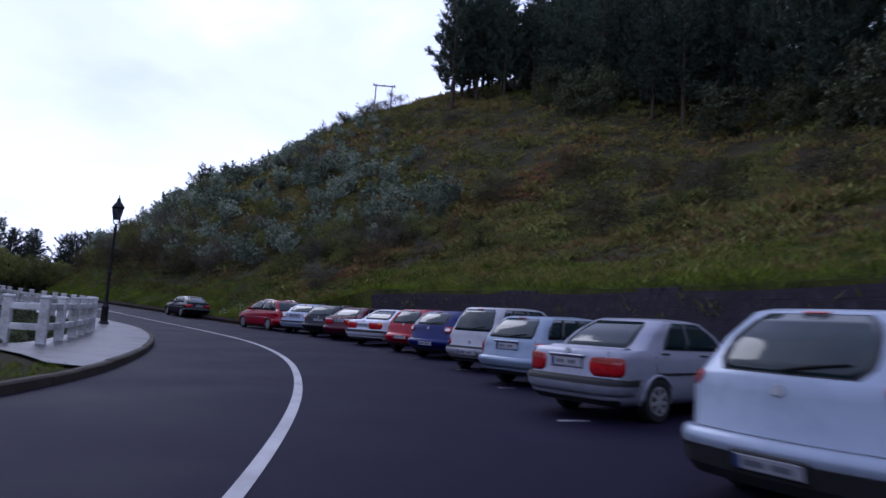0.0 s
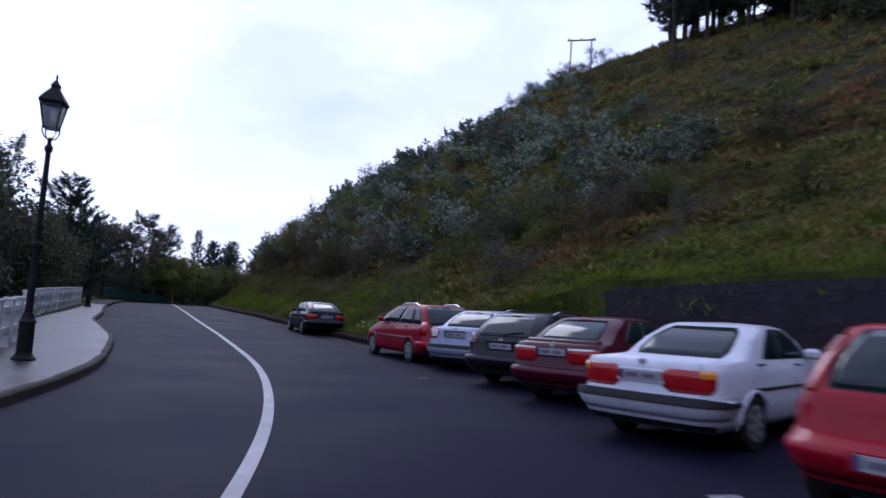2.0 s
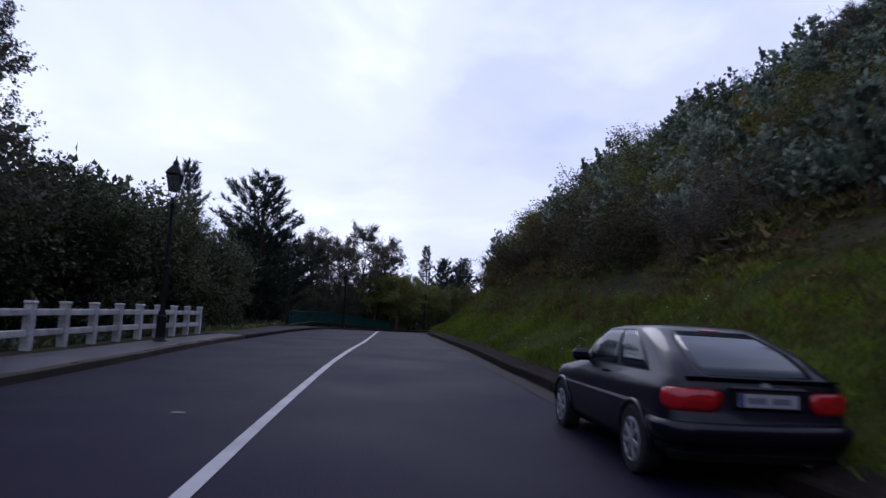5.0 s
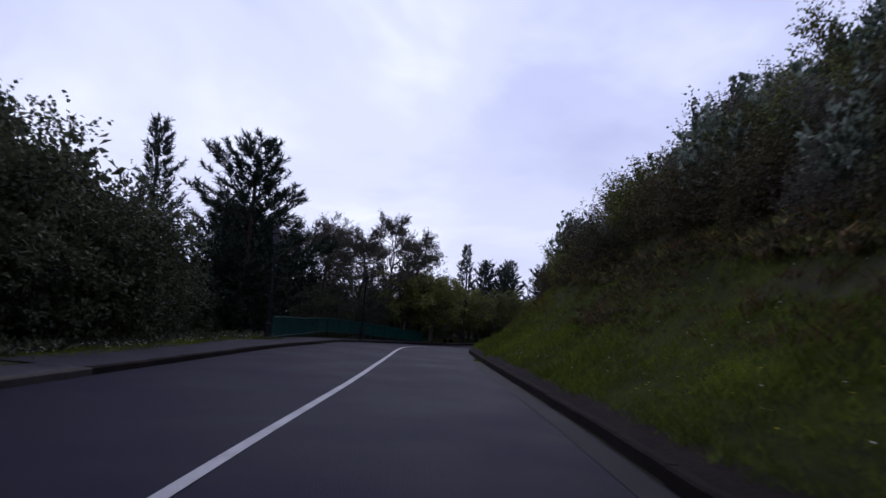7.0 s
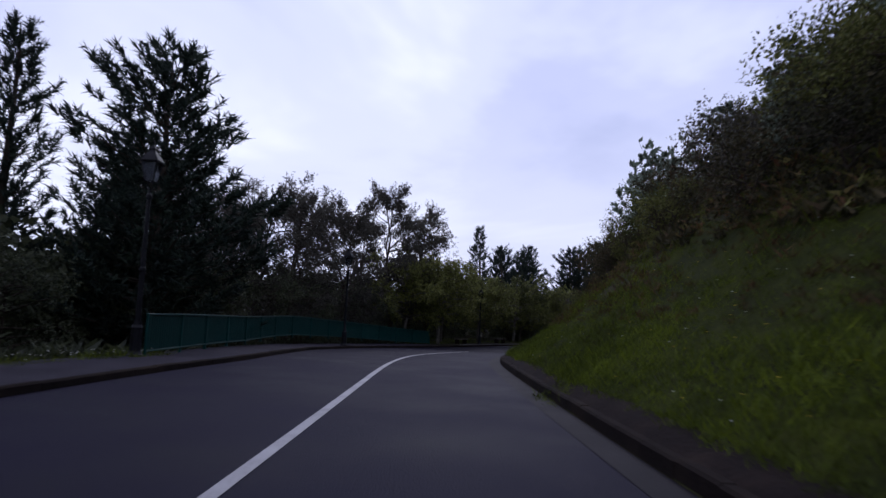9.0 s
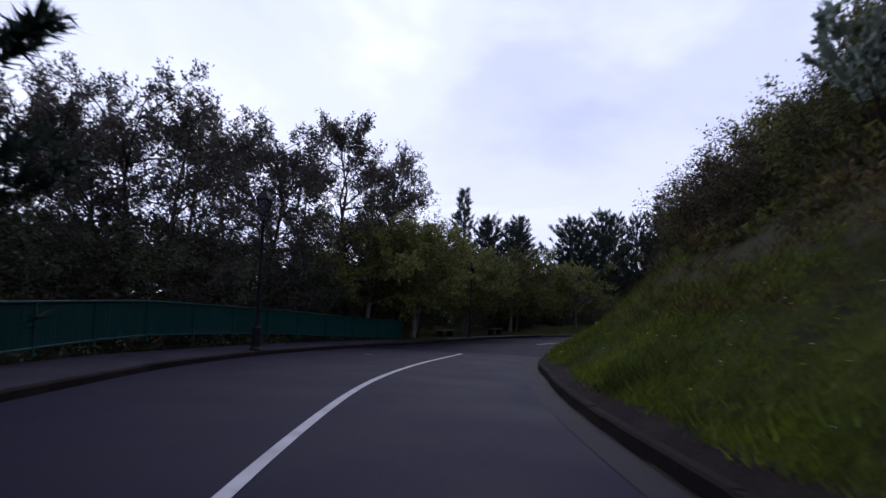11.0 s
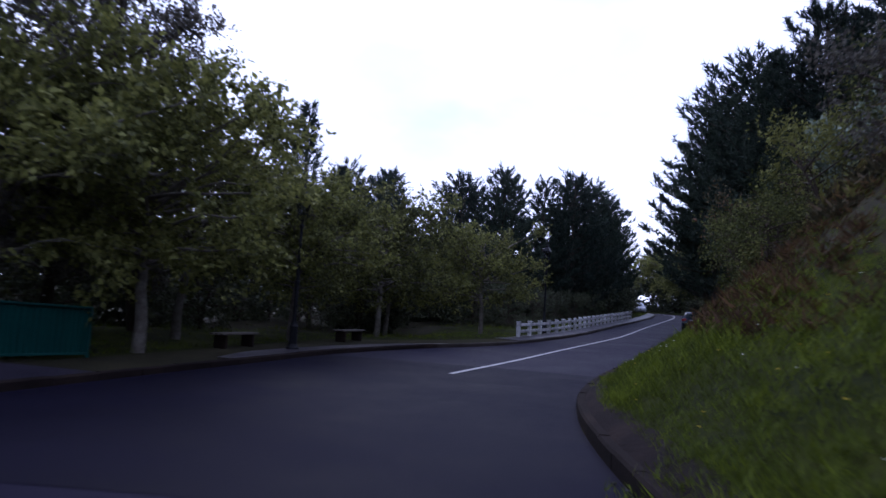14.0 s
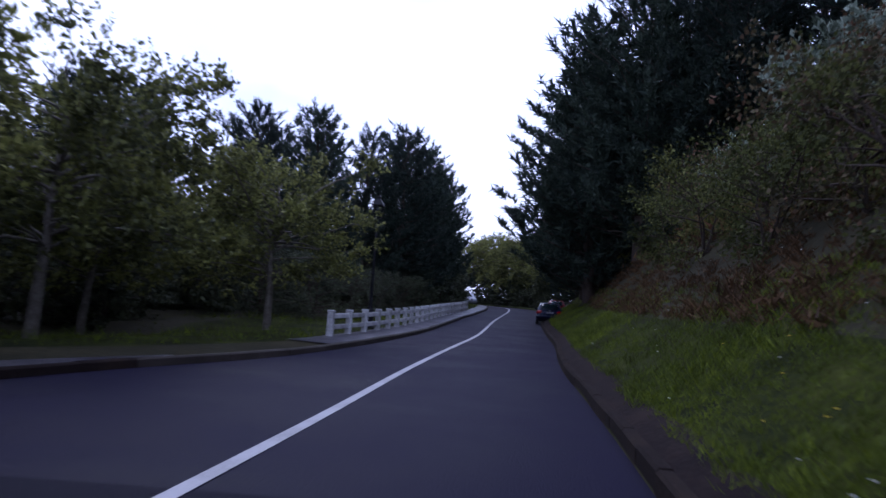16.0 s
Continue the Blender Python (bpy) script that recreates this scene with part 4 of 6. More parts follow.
        part("tailgate_seam", sh.patch(sg * (N_REAR + 1.0), sg * (N_REAR + 1.09), 4.1, 6.9, 0.0015, 1, 6), BLACK_TRIM, root)
    part("bumper_seam", sh.patch(-(s0 + 1.5), s0 + 1.5, 3.92, 4.02, 0.002, 20, 1), BLACK_TRIM, root)
    # number plate with unreadable bars, in a shaded recess below a grip
    p, n = sh.at(0.001, plate_v), sh.normal(0.3, plate_v)
    n.x = 0
    n.normalize()
    lift = bumper[2] if plate_v < 3.6 else 0.0
    base = Matrix.Translation(p + n * (0.014 + lift)) @ n.to_track_quat("-Y", "Z").to_matrix().to_4x4()

    def plate_piece(name, size, at, out, mat, parent, label="", bevel=0.0):
        bm = bmesh.new()
        box(bm, size, at, bevel=bevel)
        bmesh.ops.transform(bm, matrix=Matrix.Translation(n * out) @ base, verts=bm.verts)
        return part(name, bm, mat, parent, label)

    plate_piece("plate_recess", (0.60, 0.03, 0.16), (0, 0, 0), -0.012, BLACK_TRIM if lower else colour, root, bevel=0.012)
    if lip:
        plate_piece("tailgate_grip", (0.66, 0.045, 0.035), (0, 0, 0.095), 0.004, colour, root, bevel=0.014)
        # black strip drawn in for the shadow line that the grip casts
        plate_piece("painted_grip_shadow", (0.60, 0.012, 0.016), (0, 0, 0.070), 0.006, BLACK_TRIM, root)
    pl = plate_piece("number_plate", (0.52, 0.012, 0.11), (0, 0, 0), 0.006, PLATE, root, "white number plate", 0.003)
    for x, w in ((-0.10, 0.16), (0.11, 0.15)):
        plate_piece("bar", (w, 0.004, 0.05), (x, 0, 0), 0.014, PLATE_INK, pl)
    plate_piece("band", (0.045, 0.004, 0.105), (-0.236, 0, 0), 0.014, PLATE_BLUE, pl)
    if badge:
        p, nb = sh.at(0.001, badge), sh.normal(0.3, badge)
        bm = bmesh.new()
        bmesh.ops.create_cone(bm, cap_ends=True, segments=16, radius1=0.050, radius2=0.042, depth=0.016)
        bmesh.ops.transform(bm, matrix=Matrix.Translation(p + nb * 0.008) @ nb.to_track_quat("Z", "Y").to_matrix().to_4x4(), verts=bm.verts)
        part("badge", bm, ALLOY, root, "round metal badge")
    if hatch_wiper:
        p, q = sh.at(0.15, 7.15), sh.at(2.9, 7.42)
        nb = sh.normal(1.0, 7.5)
        v, f = tube_np([tuple(p + nb * 0.03), tuple((p + q) / 2 + nb * 0.035), tuple(q + nb * 0.02)], [0.02, 0.016, 0.010], 6)
        link_mesh("wiper", np_mesh("wiper", v, f), BLACK_TRIM, root)
    y0 = -sh.L / 2
    v, f = tube_np([(0.42, y0 + 0.08, 0.265), (0.42, y0 + 0.35, 0.27)], [0.028, 0.028], 8)
    link_mesh("exhaust_pipe", np_mesh("exhaust_pipe", v, f), ALLOY, root)
    if brake_lamp:
        part("brake_light", sh.patch(-0.9, 0.9, 8.97, 9.14, 0.010, 4, 1), RED_LAMP, root)
    if spoiler:
        part("spoiler", sh.patch(-(N_REAR + 1.2), N_REAR + 1.2, 6.55, 6.95, spoiler, 16, 3, crown=True), colour, root, smooth=True)
    if rails:
        for sg in (1, -1):
            pts = [sh.at(sg * u, 9.4) + Vector((0, 0, 0.06 if 0 < k < 5 else -0.01)) for k, u in enumerate(np.linspace(s0 + 1.0, s1 - 1.5, 6))]
            v, f = tube_np([tuple(p) for p in pts], [0.024] * 6, 8)
            link_mesh("roof_rail", np_mesh("roof_rail", v, f), CHROME, root, "bright roof rail", smooth=True)
    return root


def park(ob, s, lat, turn, wheelbase=2.55, track=0.73):
    """Stand a car with its left rear wheel at the given place, turned from the lane."""
    yaw = heading(s) + turn
    a = radians(yaw)
    wx, wy = -track, -wheelbase / 2
    off = Vector((wx * math.cos(a) - wy * math.sin(a), wx * math.sin(a) + wy * math.cos(a), 0))
    p = Vector(at_line(s, lat, 0.0)) - off
    if s < 50:
        rise = math.degrees(math.atan(0.036)) * float(np.interp(s, [44, 56], [1, 0]))
        t = np.array([np.interp(s, S_AX, S_DIR[:, k]) for k in range(2)])
        away = (p.x - at_line(s, 0)[0]) * t[1] - (p.y - at_line(s, 0)[1]) * t[0]
        p.z += float(bay_rise(s, away))
        ob.matrix_basis = Matrix.Translation(p) @ pose(0, 0, 0, 0, 0, heading(s)) @ pose(0, 0, 0, 0, -rise, 0) @ pose(0, 0, 0, 0, 0, turn)
        return
    ob.matrix_basis = Matrix.Translation(p) @ pose(0, 0, 0, 0, 0, yaw)


SILVER_BLUE = paint("silver_blue_paint", (0.20, 0.232, 0.30))
GREY_SILVER = paint("grey_silver_paint", (0.19, 0.195, 0.245))
PALE_BLUE = paint("pale_blue_paint", (0.165, 0.205, 0.275))
SILVER = paint("silver_paint", (0.26, 0.26, 0.29))
DEEP_BLUE = paint("deep_blue_paint", (0.002, 0.006, 0.075), 0.0)
BRIGHT_RED = paint("bright_red_paint", (0.22, 0.002, 0.012), 0.0)
CAR_WHITE = paint("white_paint", (0.46, 0.47, 0.54), 0.0)
WINE = paint("wine_red_paint", (0.048, 0.002, 0.010), 0.0)
DARK_GREY = paint("dark_grey_paint", (0.009, 0.007, 0.012), 0.0)
COOL_SILVER = paint("cool_silver_paint", (0.21, 0.24, 0.33))
CRIMSON = paint("crimson_paint", (0.19, 0.0015, 0.014), 0.0)
SMOKED_LAMP = material("smoked_lamp_lens", [(0.030, 0.006, 0.012), (0.060, 0.010, 0.016)], scale=6, fine=30, rough=0.15, bump=0, spec=0.4, coat=0.4)
AMBER_DIM = material("rose_lamp_lens", [(0.20, 0.035, 0.030), (0.30, 0.06, 0.045)], scale=6, fine=30, rough=0.15, bump=0, spec=0.4, coat=0.4)
NIGHT = paint("blackish_blue_paint", (0.004, 0.0035, 0.009), 0.0)

row = [
    (car(Shell(4.25, 1.79, 1.60, belt=1.04, zh=0.86, glass_rake=0.42, bulge=0.12, roof_f=0.30), SILVER_BLUE, "silver blue hatchback with rounded tail, parked nose in", (4.9, 8.2, 5.0, 6.7), 1.75, wrap=-0.25, glass_in=0.09, bumper=(1.2, 3.9, 0.075), lower=(0.6, 2.0), lip=False, badge=5.3, pillar=2.6), 19.0),
    (car(Shell(4.50, 1.72, 1.47, tail="sedan", trunk=0.62, zt=1.00, hood=1.2, belt=0.92, roof_r=-0.95, bulge=0.07), GREY_SILVER, "grey silver saloon with black bumper strip", (2.7, 7.4, 4.15, 5.15), 4.72, wrap=-0.1, glass_in=0.05, strip_black=(2.6, 3.9), hatch_wiper=False, pillar=3.4, badge=5.7, spoiler=0.03, brake_lamp=False, clear=(0.05, 0.95, 0.62, 0.95, AMBER_DIM)), 23.6),
    (car(Shell(4.30, 1.70, 1.44, tail="wagon", belt=0.94, glass_rake=0.36, bulge=0.07), PALE_BLUE, "pale blue estate car with upright tail", (5.0, 8.3, 4.1, 5.75), 4.95, wagon_glass=True, wrap=0.15, bumper=(1.3, 3.9, 0.07), clear=(0.1, 0.9, 0.35, 0.65, SMOKED_LAMP), badge=0), 27.3),
    (car(Shell(4.05, 1.69, 1.62, tail="wagon", belt=0.98, zh=0.90, glass_rake=0.30, hood=0.85, bulge=0.07, roof_f=0.55), SILVER, "silver compact people carrier with tall rear window", (4.7, 8.4, 4.1, 4.75), 2.0, wagon_glass=True, wrap=0.55, low_glass=7.02, bumper=(1.2, 3.95, 0.07), slots=(3.0, 3.4), lip=False, badge=4.5, clear=(0.15, 0.85, 0.1, 0.4, SMOKED_LAMP)), 30.35),
    (car(Shell(3.98, 1.71, 1.48, belt=1.00, zh=0.88, glass_rake=0.42, bulge=0.12, hood=0.85, roof_f=0.45), DEEP_BLUE, "deep blue small hatchback with upswept rear lamps", (3.5, 7.6, 4.7, 6.2), 2.0, wrap=-0.2, glass_in=0.10, lamp_skew=0.9, clear=(0.1, 0.5, 0.15, 0.55, CLEAR_LAMP), bumper=(1.2, 3.9, 0.075), lip=False, badge=5.5, pillar=2.8), 33.9),
    (car(Shell(3.84, 1.66, 1.48, belt=0.95, zh=0.84, glass_rake=0.34, hood=0.85, bulge=0.08), BRIGHT_RED, "bright red small hatchback with tall rear lamps", (4.5, 7.4, 6.3, 8.75), 2.5, wrap=-0.15, glass_in=0.05, clear=(0.2, 0.85, 0.72, 0.95, AMBER_DIM), bumper=(1.2, 4.3, 0.07), lip=False, badge=6.3, pillar=2.4), 36.25),
    (car(Shell(4.72, 1.75, 1.41, tail="sedan", trunk=0.85, zt=0.98, hood=1.5, belt=0.90, bulge=0.03, roof_r=-0.75), CAR_WHITE, "white older saloon with black bumper strip", (1.7, 6.6, 4.2, 5.35), 4.75, strip_black=(2.5, 3.4), hatch_wiper=False, wheelbase=2.76, clear=(0.62, 1.0, 0.55, 1.0, AMBER_LAMP), pillar=3.6, lip=False, badge=6.0, bumper=(1.3, 3.95, 0.08), brake_lamp=False), 39.5),
    (car(Shell(4.40, 1.70, 1.42, tail="sedan", trunk=0.45, zt=0.99, hood=1.2, belt=0.91, roof_r=-1.05, bulge=0.05), WINE, "dark wine red saloon with small spoiler", (1.8, 6.8, 4.3, 5.4), 4.9, hatch_wiper=False, spoiler=0.06, clear=(0.02, 0.75, 0.72, 0.98, CLEAR_LAMP), lip=False, badge=5.9, pillar=3.0, bumper=(1.2, 3.9, 0.065)), 42.4),
    (car(Shell(4.55, 1.77, 1.45, tail="wagon", belt=0.94, glass_rake=0.52, bulge=0.06), DARK_GREY, "dark grey estate car", (3.6, 8.6, 4.9, 6.0), 4.85, wagon_glass=True, rails=True, wrap=0.1, clear=(0.0, 0.3, 0.1, 0.9, SMOKED_LAMP), bumper=(1.2, 3.9, 0.07)), 44.7),
    (car(Shell(4.35, 1.74, 1.47, tail="sedan", trunk=0.50, zt=1.03, hood=1.05, belt=0.95, roof_r=-1.0, bulge=0.07), COOL_SILVER, "cool silver saloon with dark bumper insert", (3.0, 7.6, 4.5, 5.6), 4.85, strip_black=(2.9, 3.95), hatch_wiper=False, clear=(0.02, 0.35, 0.15, 0.85, CLEAR_LAMP), pillar=3.2, badge=5.85, moulding=COOL_SILVER, spoiler=0.02), 47.7),
]
for ob, s in row:
    park(ob, s, float(np.interp(s, [20, 24, 27, 34, 40], [3.5, 3.5, 3.7, 3.95, 4.0])), float(np.interp(s, [19, 27, 36, 44, 47], [-64, -63, -60, -57, -52])) + 1.5 * math.sin(s * 1.7))
park(car(Shell(4.50, 1.82, 1.57, tail="wagon", belt=1.00, zh=0.80, glass_rake=0.42, hood=0.90, roof_f=0.30, bulge=0.10), CRIMSON, "crimson estate car with bright roof rails beside the kerb", (5.3, 8.3, 4.5, 7.3), 4.7, wagon_glass=True, rails=True, wheelbase=2.71, wrap=0.9, glass_in=0.04, moulding=ALLOY, bumper=(1.1, 3.9, 0.07), wheel=1.07, badge=0), 49.05, 3.48, 7, 2.71, 0.76)
park(car(Shell(4.17, 1.68, 1.38, belt=0.91, zh=0.80, glass_rake=0.90, hood=1.1, bulge=0.06), NIGHT, "blackish hatchback coupe parked on the verge", (2.6, 7.4, 4.3, 5.5), 4.85, doors=2, hatch_wiper=False, spoiler=0.06, wrap=-0.3, moulding=ALLOY, pillar=2.6), 60.75, 2.35, 4)
plain = ((3.2, 8.0, 4.4, 5.8), 4.8)
park(car(Shell(4.1, 1.72, 1.45, belt=0.93, glass_rake=0.36), paint("dark_blue_paint", (0.006, 0.008, 0.03), 0.0), "dark blue hatchback parked on the grass edge", *plain), 186.0, 1.5, 0)
park(car(Shell(4.1, 1.70, 1.45, belt=0.93, glass_rake=0.36), paint("plain_silver_paint", (0.26, 0.27, 0.30)), "distant silver hatchback parked on the verge", *plain), 224.0, -4.7, 180)
park(car(Shell(4.1, 1.70, 1.45, belt=0.93, glass_rake=0.36), paint("dull_red_paint", (0.16, 0.010, 0.012), 0.1), "distant dull red hatchback parked on the verge", *plain), 203.0, 2.3, 0)

# ---------------------------------------------------------------- trees and shrubs


def unit(v):
    return v / (np.linalg.norm(v, axis=-1, keepdims=True) + 1e-9)


def pine_meshes(seed, h, r, bare=0.16, lean=0.0, dense=1.0, tuft=8, big=1.0, form=(0.7, 1.0, 0.82, 0.52, 0.10)):
    """Trunk with whorled limbs whose shoots turn up at the ends, and a crown of needle tufts, of one pine."""
    rng = np.random.default_rng(seed)
    zt = np.linspace(0, 1, 10)
    wob = np.cumsum(rng.normal(0, 0.05, (10, 2)), 0) * h / 14
    spine = np.stack([wob[:, 0] + lean * zt * h, wob[:, 1], zt * h], 1)
    tubes = [tube_np(spine, 0.016 * h * (1 - zt) ** 0.8 + 0.02, 8)]
    at, way, size = [], [], []
    whorls = int(21 * dense**0.5)
    lop = rng.uniform(0, 2 * np.pi)
    for w in range(whorls):
        u0 = bare + (0.99 - bare) * w / whorls
        turn = rng.uniform(0, 2 * np.pi)
        limbs = int(rng.integers(4, 7) * dense**0.5 + 0.5)
        for i in range(limbs):
            u = min(0.99, u0 + rng.uniform(0, 0.6) * (1 - bare) / whorls)
            p0 = np.array([np.interp(u, zt, spine[:, k]) for k in range(3)])
            a = turn + 2 * np.pi * i / limbs + rng.normal(0, 0.25)
            L = r * np.interp(u, [bare, bare + 0.15, 0.5, 0.78, 1.0], form) * rng.uniform(0.45, 1.12) * (1 + 0.14 * np.cos(a - lop + 5 * u))
            t = np.linspace(0, 1, 6)[:, None]
            d = np.array([np.cos(a), np.sin(a), 0])
            rise = np.interp(u, [bare, 0.6, 1.0], [0.02, 0.32, 1.1]) + rng.normal(0, 0.10)
            pts = p0 + d * L * t + np.array([0, 0, 1.0]) * L * (rise * t * 0.6 + 0.34 * t**2.2)
            if L > 0.25 * r:
                tubes.append(tube_np(pts[::2], (0.011 * L + 0.012 - 0.011 * L * t[:, 0])[::2], 3))
            m = max(4, int(L * 6.4))
            tt = 1 - 0.72 * rng.uniform(0, 1, m) ** 1.25
            tt[0] = 1.0
            c = np.stack([np.interp(tt, t[:, 0], pts[:, k]) for k in range(3)], 1)
            side = np.cross(d, [0, 0, 1.0])
            reach = rng.uniform(-1, 1, m)[:, None] * (0.10 + 0.20 * L) * (1.15 - tt)[:, None]
            c = c + side * reach + [0, 0, 1] * rng.normal(0, 0.05, (m, 1))
            at.append(c)
            way.append(unit(d * 0.75 + side * reach * 0.6 + [0, 0, 1.05] + rng.normal(0, 0.28, (m, 3))))
            size.append(np.full(m, 0.75 + 0.35 * rng.uniform()))
    at, way, size = np.concatenate(at), np.concatenate(way), np.concatenate(size)
    # every shoot is a brush of needles set along a short upturned twig
    k = tuft
    shoot = (rng.uniform(0.28, 0.55, len(at)) * size * h / 13 * big)[:, None]
    foot = np.repeat(at, k, 0) + np.repeat(way * shoot, k, 0) * np.tile(np.linspace(0, 0.95, k), len(at))[:, None]
    dirs = np.repeat(way, k, 0) * 0.75 + rng.normal(0, 0.48, (len(at) * k, 3))
    crown = spikes_np(rng, foot, dirs, rng.uniform(0.21, 0.38, len(foot)) * h / 13 * big, rng.uniform(0.05, 0.09, len(foot)) * h / 13 * big * (8 / tuft) ** 0.3, 0.1)
    return join_np(tubes), crown


def broad_meshes(seed, h, r, base=0.25, trunk=0.022, limbs=26, leaf=(0.10, 0.2), count=4200, spread=0.55, top=1.0, stems=1, clump=0.55, twigs=5):
    """Trunk with limbs, and a crown of leaf sprays with gaps, of one broad-leaved tree or bush."""
    rng = np.random.default_rng(seed)
    tubes, at, way = [], [], []
    for stem in range(stems):
        lean = rng.normal(0, 0.04 if stems == 1 else (0.10 if h > 8 else 0.2), 2)
        zt = np.linspace(0, 1, 8)
        hh = h * rng.uniform(0.8, 1.0) if stems > 1 else h * 0.92
        wob = np.cumsum(rng.normal(0, 0.03, (8, 2)), 0) * hh
        spine = np.stack([lean[0] * zt * hh + wob[:, 0] * zt, lean[1] * zt * hh + wob[:, 1] * zt, zt * hh], 1)
        tubes.append(tube_np(spine, trunk * h * (1 - 0.93 * zt) + 0.008, 8))
        for i in range(limbs // stems):
            u = base + (0.98 - base) * rng.uniform() ** 0.9
            p0 = np.array([np.interp(u, zt, spine[:, k]) for k in range(3)])
            prof = np.sin(np.clip((u - base) / (1.04 - base), 0, 1) ** top * np.pi) ** 0.6
            L = r * (0.35 + 0.75 * prof) * rng.uniform(0.6, 1.1)
            a = rng.uniform(0, 2 * np.pi)
            t = np.linspace(0, 1, 5)[:, None]
            rise = rng.uniform(0.1, spread + 0.5 * u)
            pts = p0 + np.array([np.cos(a), np.sin(a), rise]) * L * t + np.array([0, 0, -0.15]) * L * t**2 + rng.normal(0, 0.04 * L, (5, 3)) * t
            tubes.append(tube_np(pts, (0.012 * L + 0.01) * (1 - 0.85 * t[:, 0]), 4))
            m = int(rng.integers(5, 10))
            tt = rng.uniform(0.35, 1.05, m)
            tt[:2] = 0.98, 0.86
            c = np.stack([np.interp(tt, t[:, 0], pts[:, k]) for k in range(3)], 1) + rng.normal(0, 0.10 * L + 0.05, (m, 3))
            c[:2] = [[np.interp(q, t[:, 0], pts[:, k]) for k in range(3)] for q in tt[:2]]
            at.append(c)
            way.append(unit(c - spine.mean(0)))
    at, way = np.concatenate(at), np.concatenate(way)
    # sprays: every clump is a handful of twigs set with leaves
    at, way = np.repeat(at, twigs, 0), np.repeat(way, twigs, 0)
    twig = unit(way + rng.normal(0, 0.75, (len(at), 3)) + [0, 0, 0.15]) * (rng.uniform(0.5, 1.3, len(at)) * clump)[:, None]
    at = at + rng.normal(0, 0.16, (len(at), 3)) * clump
    k = max(4, count // len(at))
    along = rng.uniform(0, 1.05, (len(at) * k, 1))
    foot = np.repeat(at, k, 0) + np.repeat(twig, k, 0) * along + rng.normal(0, 0.07, (len(at) * k, 3)) * clump
    dirs = np.repeat(unit(twig), k, 0) * 0.7 + rng.normal(0, 0.55, (len(at) * k, 3)) + [0, 0, -0.25]
    ln = rng.uniform(leaf[0], leaf[1], len(foot))
    return join_np(tubes), leaves_np(rng, foot, dirs, ln, ln * rng.uniform(0.5, 0.8, len(foot)))


def gum_meshes(seed, h, r):
    """Young blue gum: upright shoots set with round pale leaves."""
    rng = np.random.default_rng(seed)
    tubes, at, way = [], [], []
    for i in range(11):
        a, tilt = rng.uniform(0, 2 * np.pi), rng.uniform(0.0, 0.55)
        L = h * rng.uniform(0.55, 1.0) * (1 - 0.35 * tilt)
        p0 = np.array([np.cos(a), np.sin(a), 0]) * r * rng.uniform(0, 0.45)
        t = np.linspace(0, 1, 6)[:, None]
        d = np.array([np.cos(a) * tilt, np.sin(a) * tilt, 1])
        pts = p0 + d * L * t + rng.normal(0, 0.05, (6, 3)) * t
        tubes.append(tube_np(pts, 0.018 * (1 - 0.8 * t[:, 0]), 4))
        for j in range(7):
            u = rng.uniform(0.15, 0.95)
            b0 = np.array([np.interp(u, t[:, 0], pts[:, k]) for k in range(3)])
            bl = r * 0.55 * (1.05 - u) * rng.uniform(0.5, 1.1) + 0.12
            ba = rng.uniform(0, 2 * np.pi)
            bt = rng.uniform(0.1, 1, 9)[:, None]
            at.append(b0 + np.array([np.cos(ba), np.sin(ba), 0.75]) * bl * bt)
            way.append(np.tile([np.cos(ba), np.sin(ba), 0.6], (9, 1)))
        m = 14
        tt = rng.uniform(0.3, 1.03, m)
        at.append(np.stack([np.interp(tt, t[:, 0], pts[:, k]) for k in range(3)], 1))
        way.append(np.tile([0, 0, 1.0], (m, 1)))
    at, way = np.concatenate(at), np.concatenate(way)
    k = 2
    foot = np.repeat(at, k, 0)
    dirs = np.repeat(way, k, 0) + rng.normal(0, 0.55, (len(foot), 3))
    ln = rng.uniform(0.10, 0.24, len(foot)) * (h / 2.5) ** 0.5
    return join_np(tubes), leaves_np(rng, foot, dirs, ln, ln * 0.55)


def tree_kind(name, meshes, bark, leaf, label, category, group):
    (tv, tf), (cv, cf) = meshes
    root = tagged(new(name), label, category, group)
    link_mesh("trunk", np_mesh("trunk", tv, tf), bark, root, smooth=True)
    link_mesh("crown", np_mesh("crown", cv, cf), leaf, root)
    return root


class Grove:
    """Variants of one kind of tree, each set down as often as needed."""

    def __init__(self, variants):
        self.variants, self.used = variants, [False] * len(variants)
        self.count = 0

    def put(self, s, lat, scale=1.0, up=None, k=None, label="", turn=None, wide=1.0):
        k = self.count % len(self.variants) if k is None else k
        self.count += 1
        root = self.variants[k]
        up = float(ground_up(s, lat)) if up is None else up
        p = at_line(s, lat, up - 0.05)
        far = min(1.0, max(0.0, (lat - float(right_at(s)) - 2) / 3)) + min(1.0, max(0.0, (float(fence_at(s)) - lat - 2) / 3))
        p[2] += bumps(p[0], p[1]) * far
        turn = (self.count * 137.5) % 360 if turn is None else turn
        m = Matrix.Translation(p) @ pose(0, 0, 0, 0, 0, turn)
        if not self.used[k]:
            root.matrix_basis, self.used[k], ob = m, True, root
            root.scale = (scale * wide, scale * wide, scale)
        else:
            keep = root.scale.copy()
            root.scale = (scale * wide, scale * wide, scale)
            ob = copy_thing(root, m)
            root.scale = keep
        if label:
            ob["label"] = label
        return ob


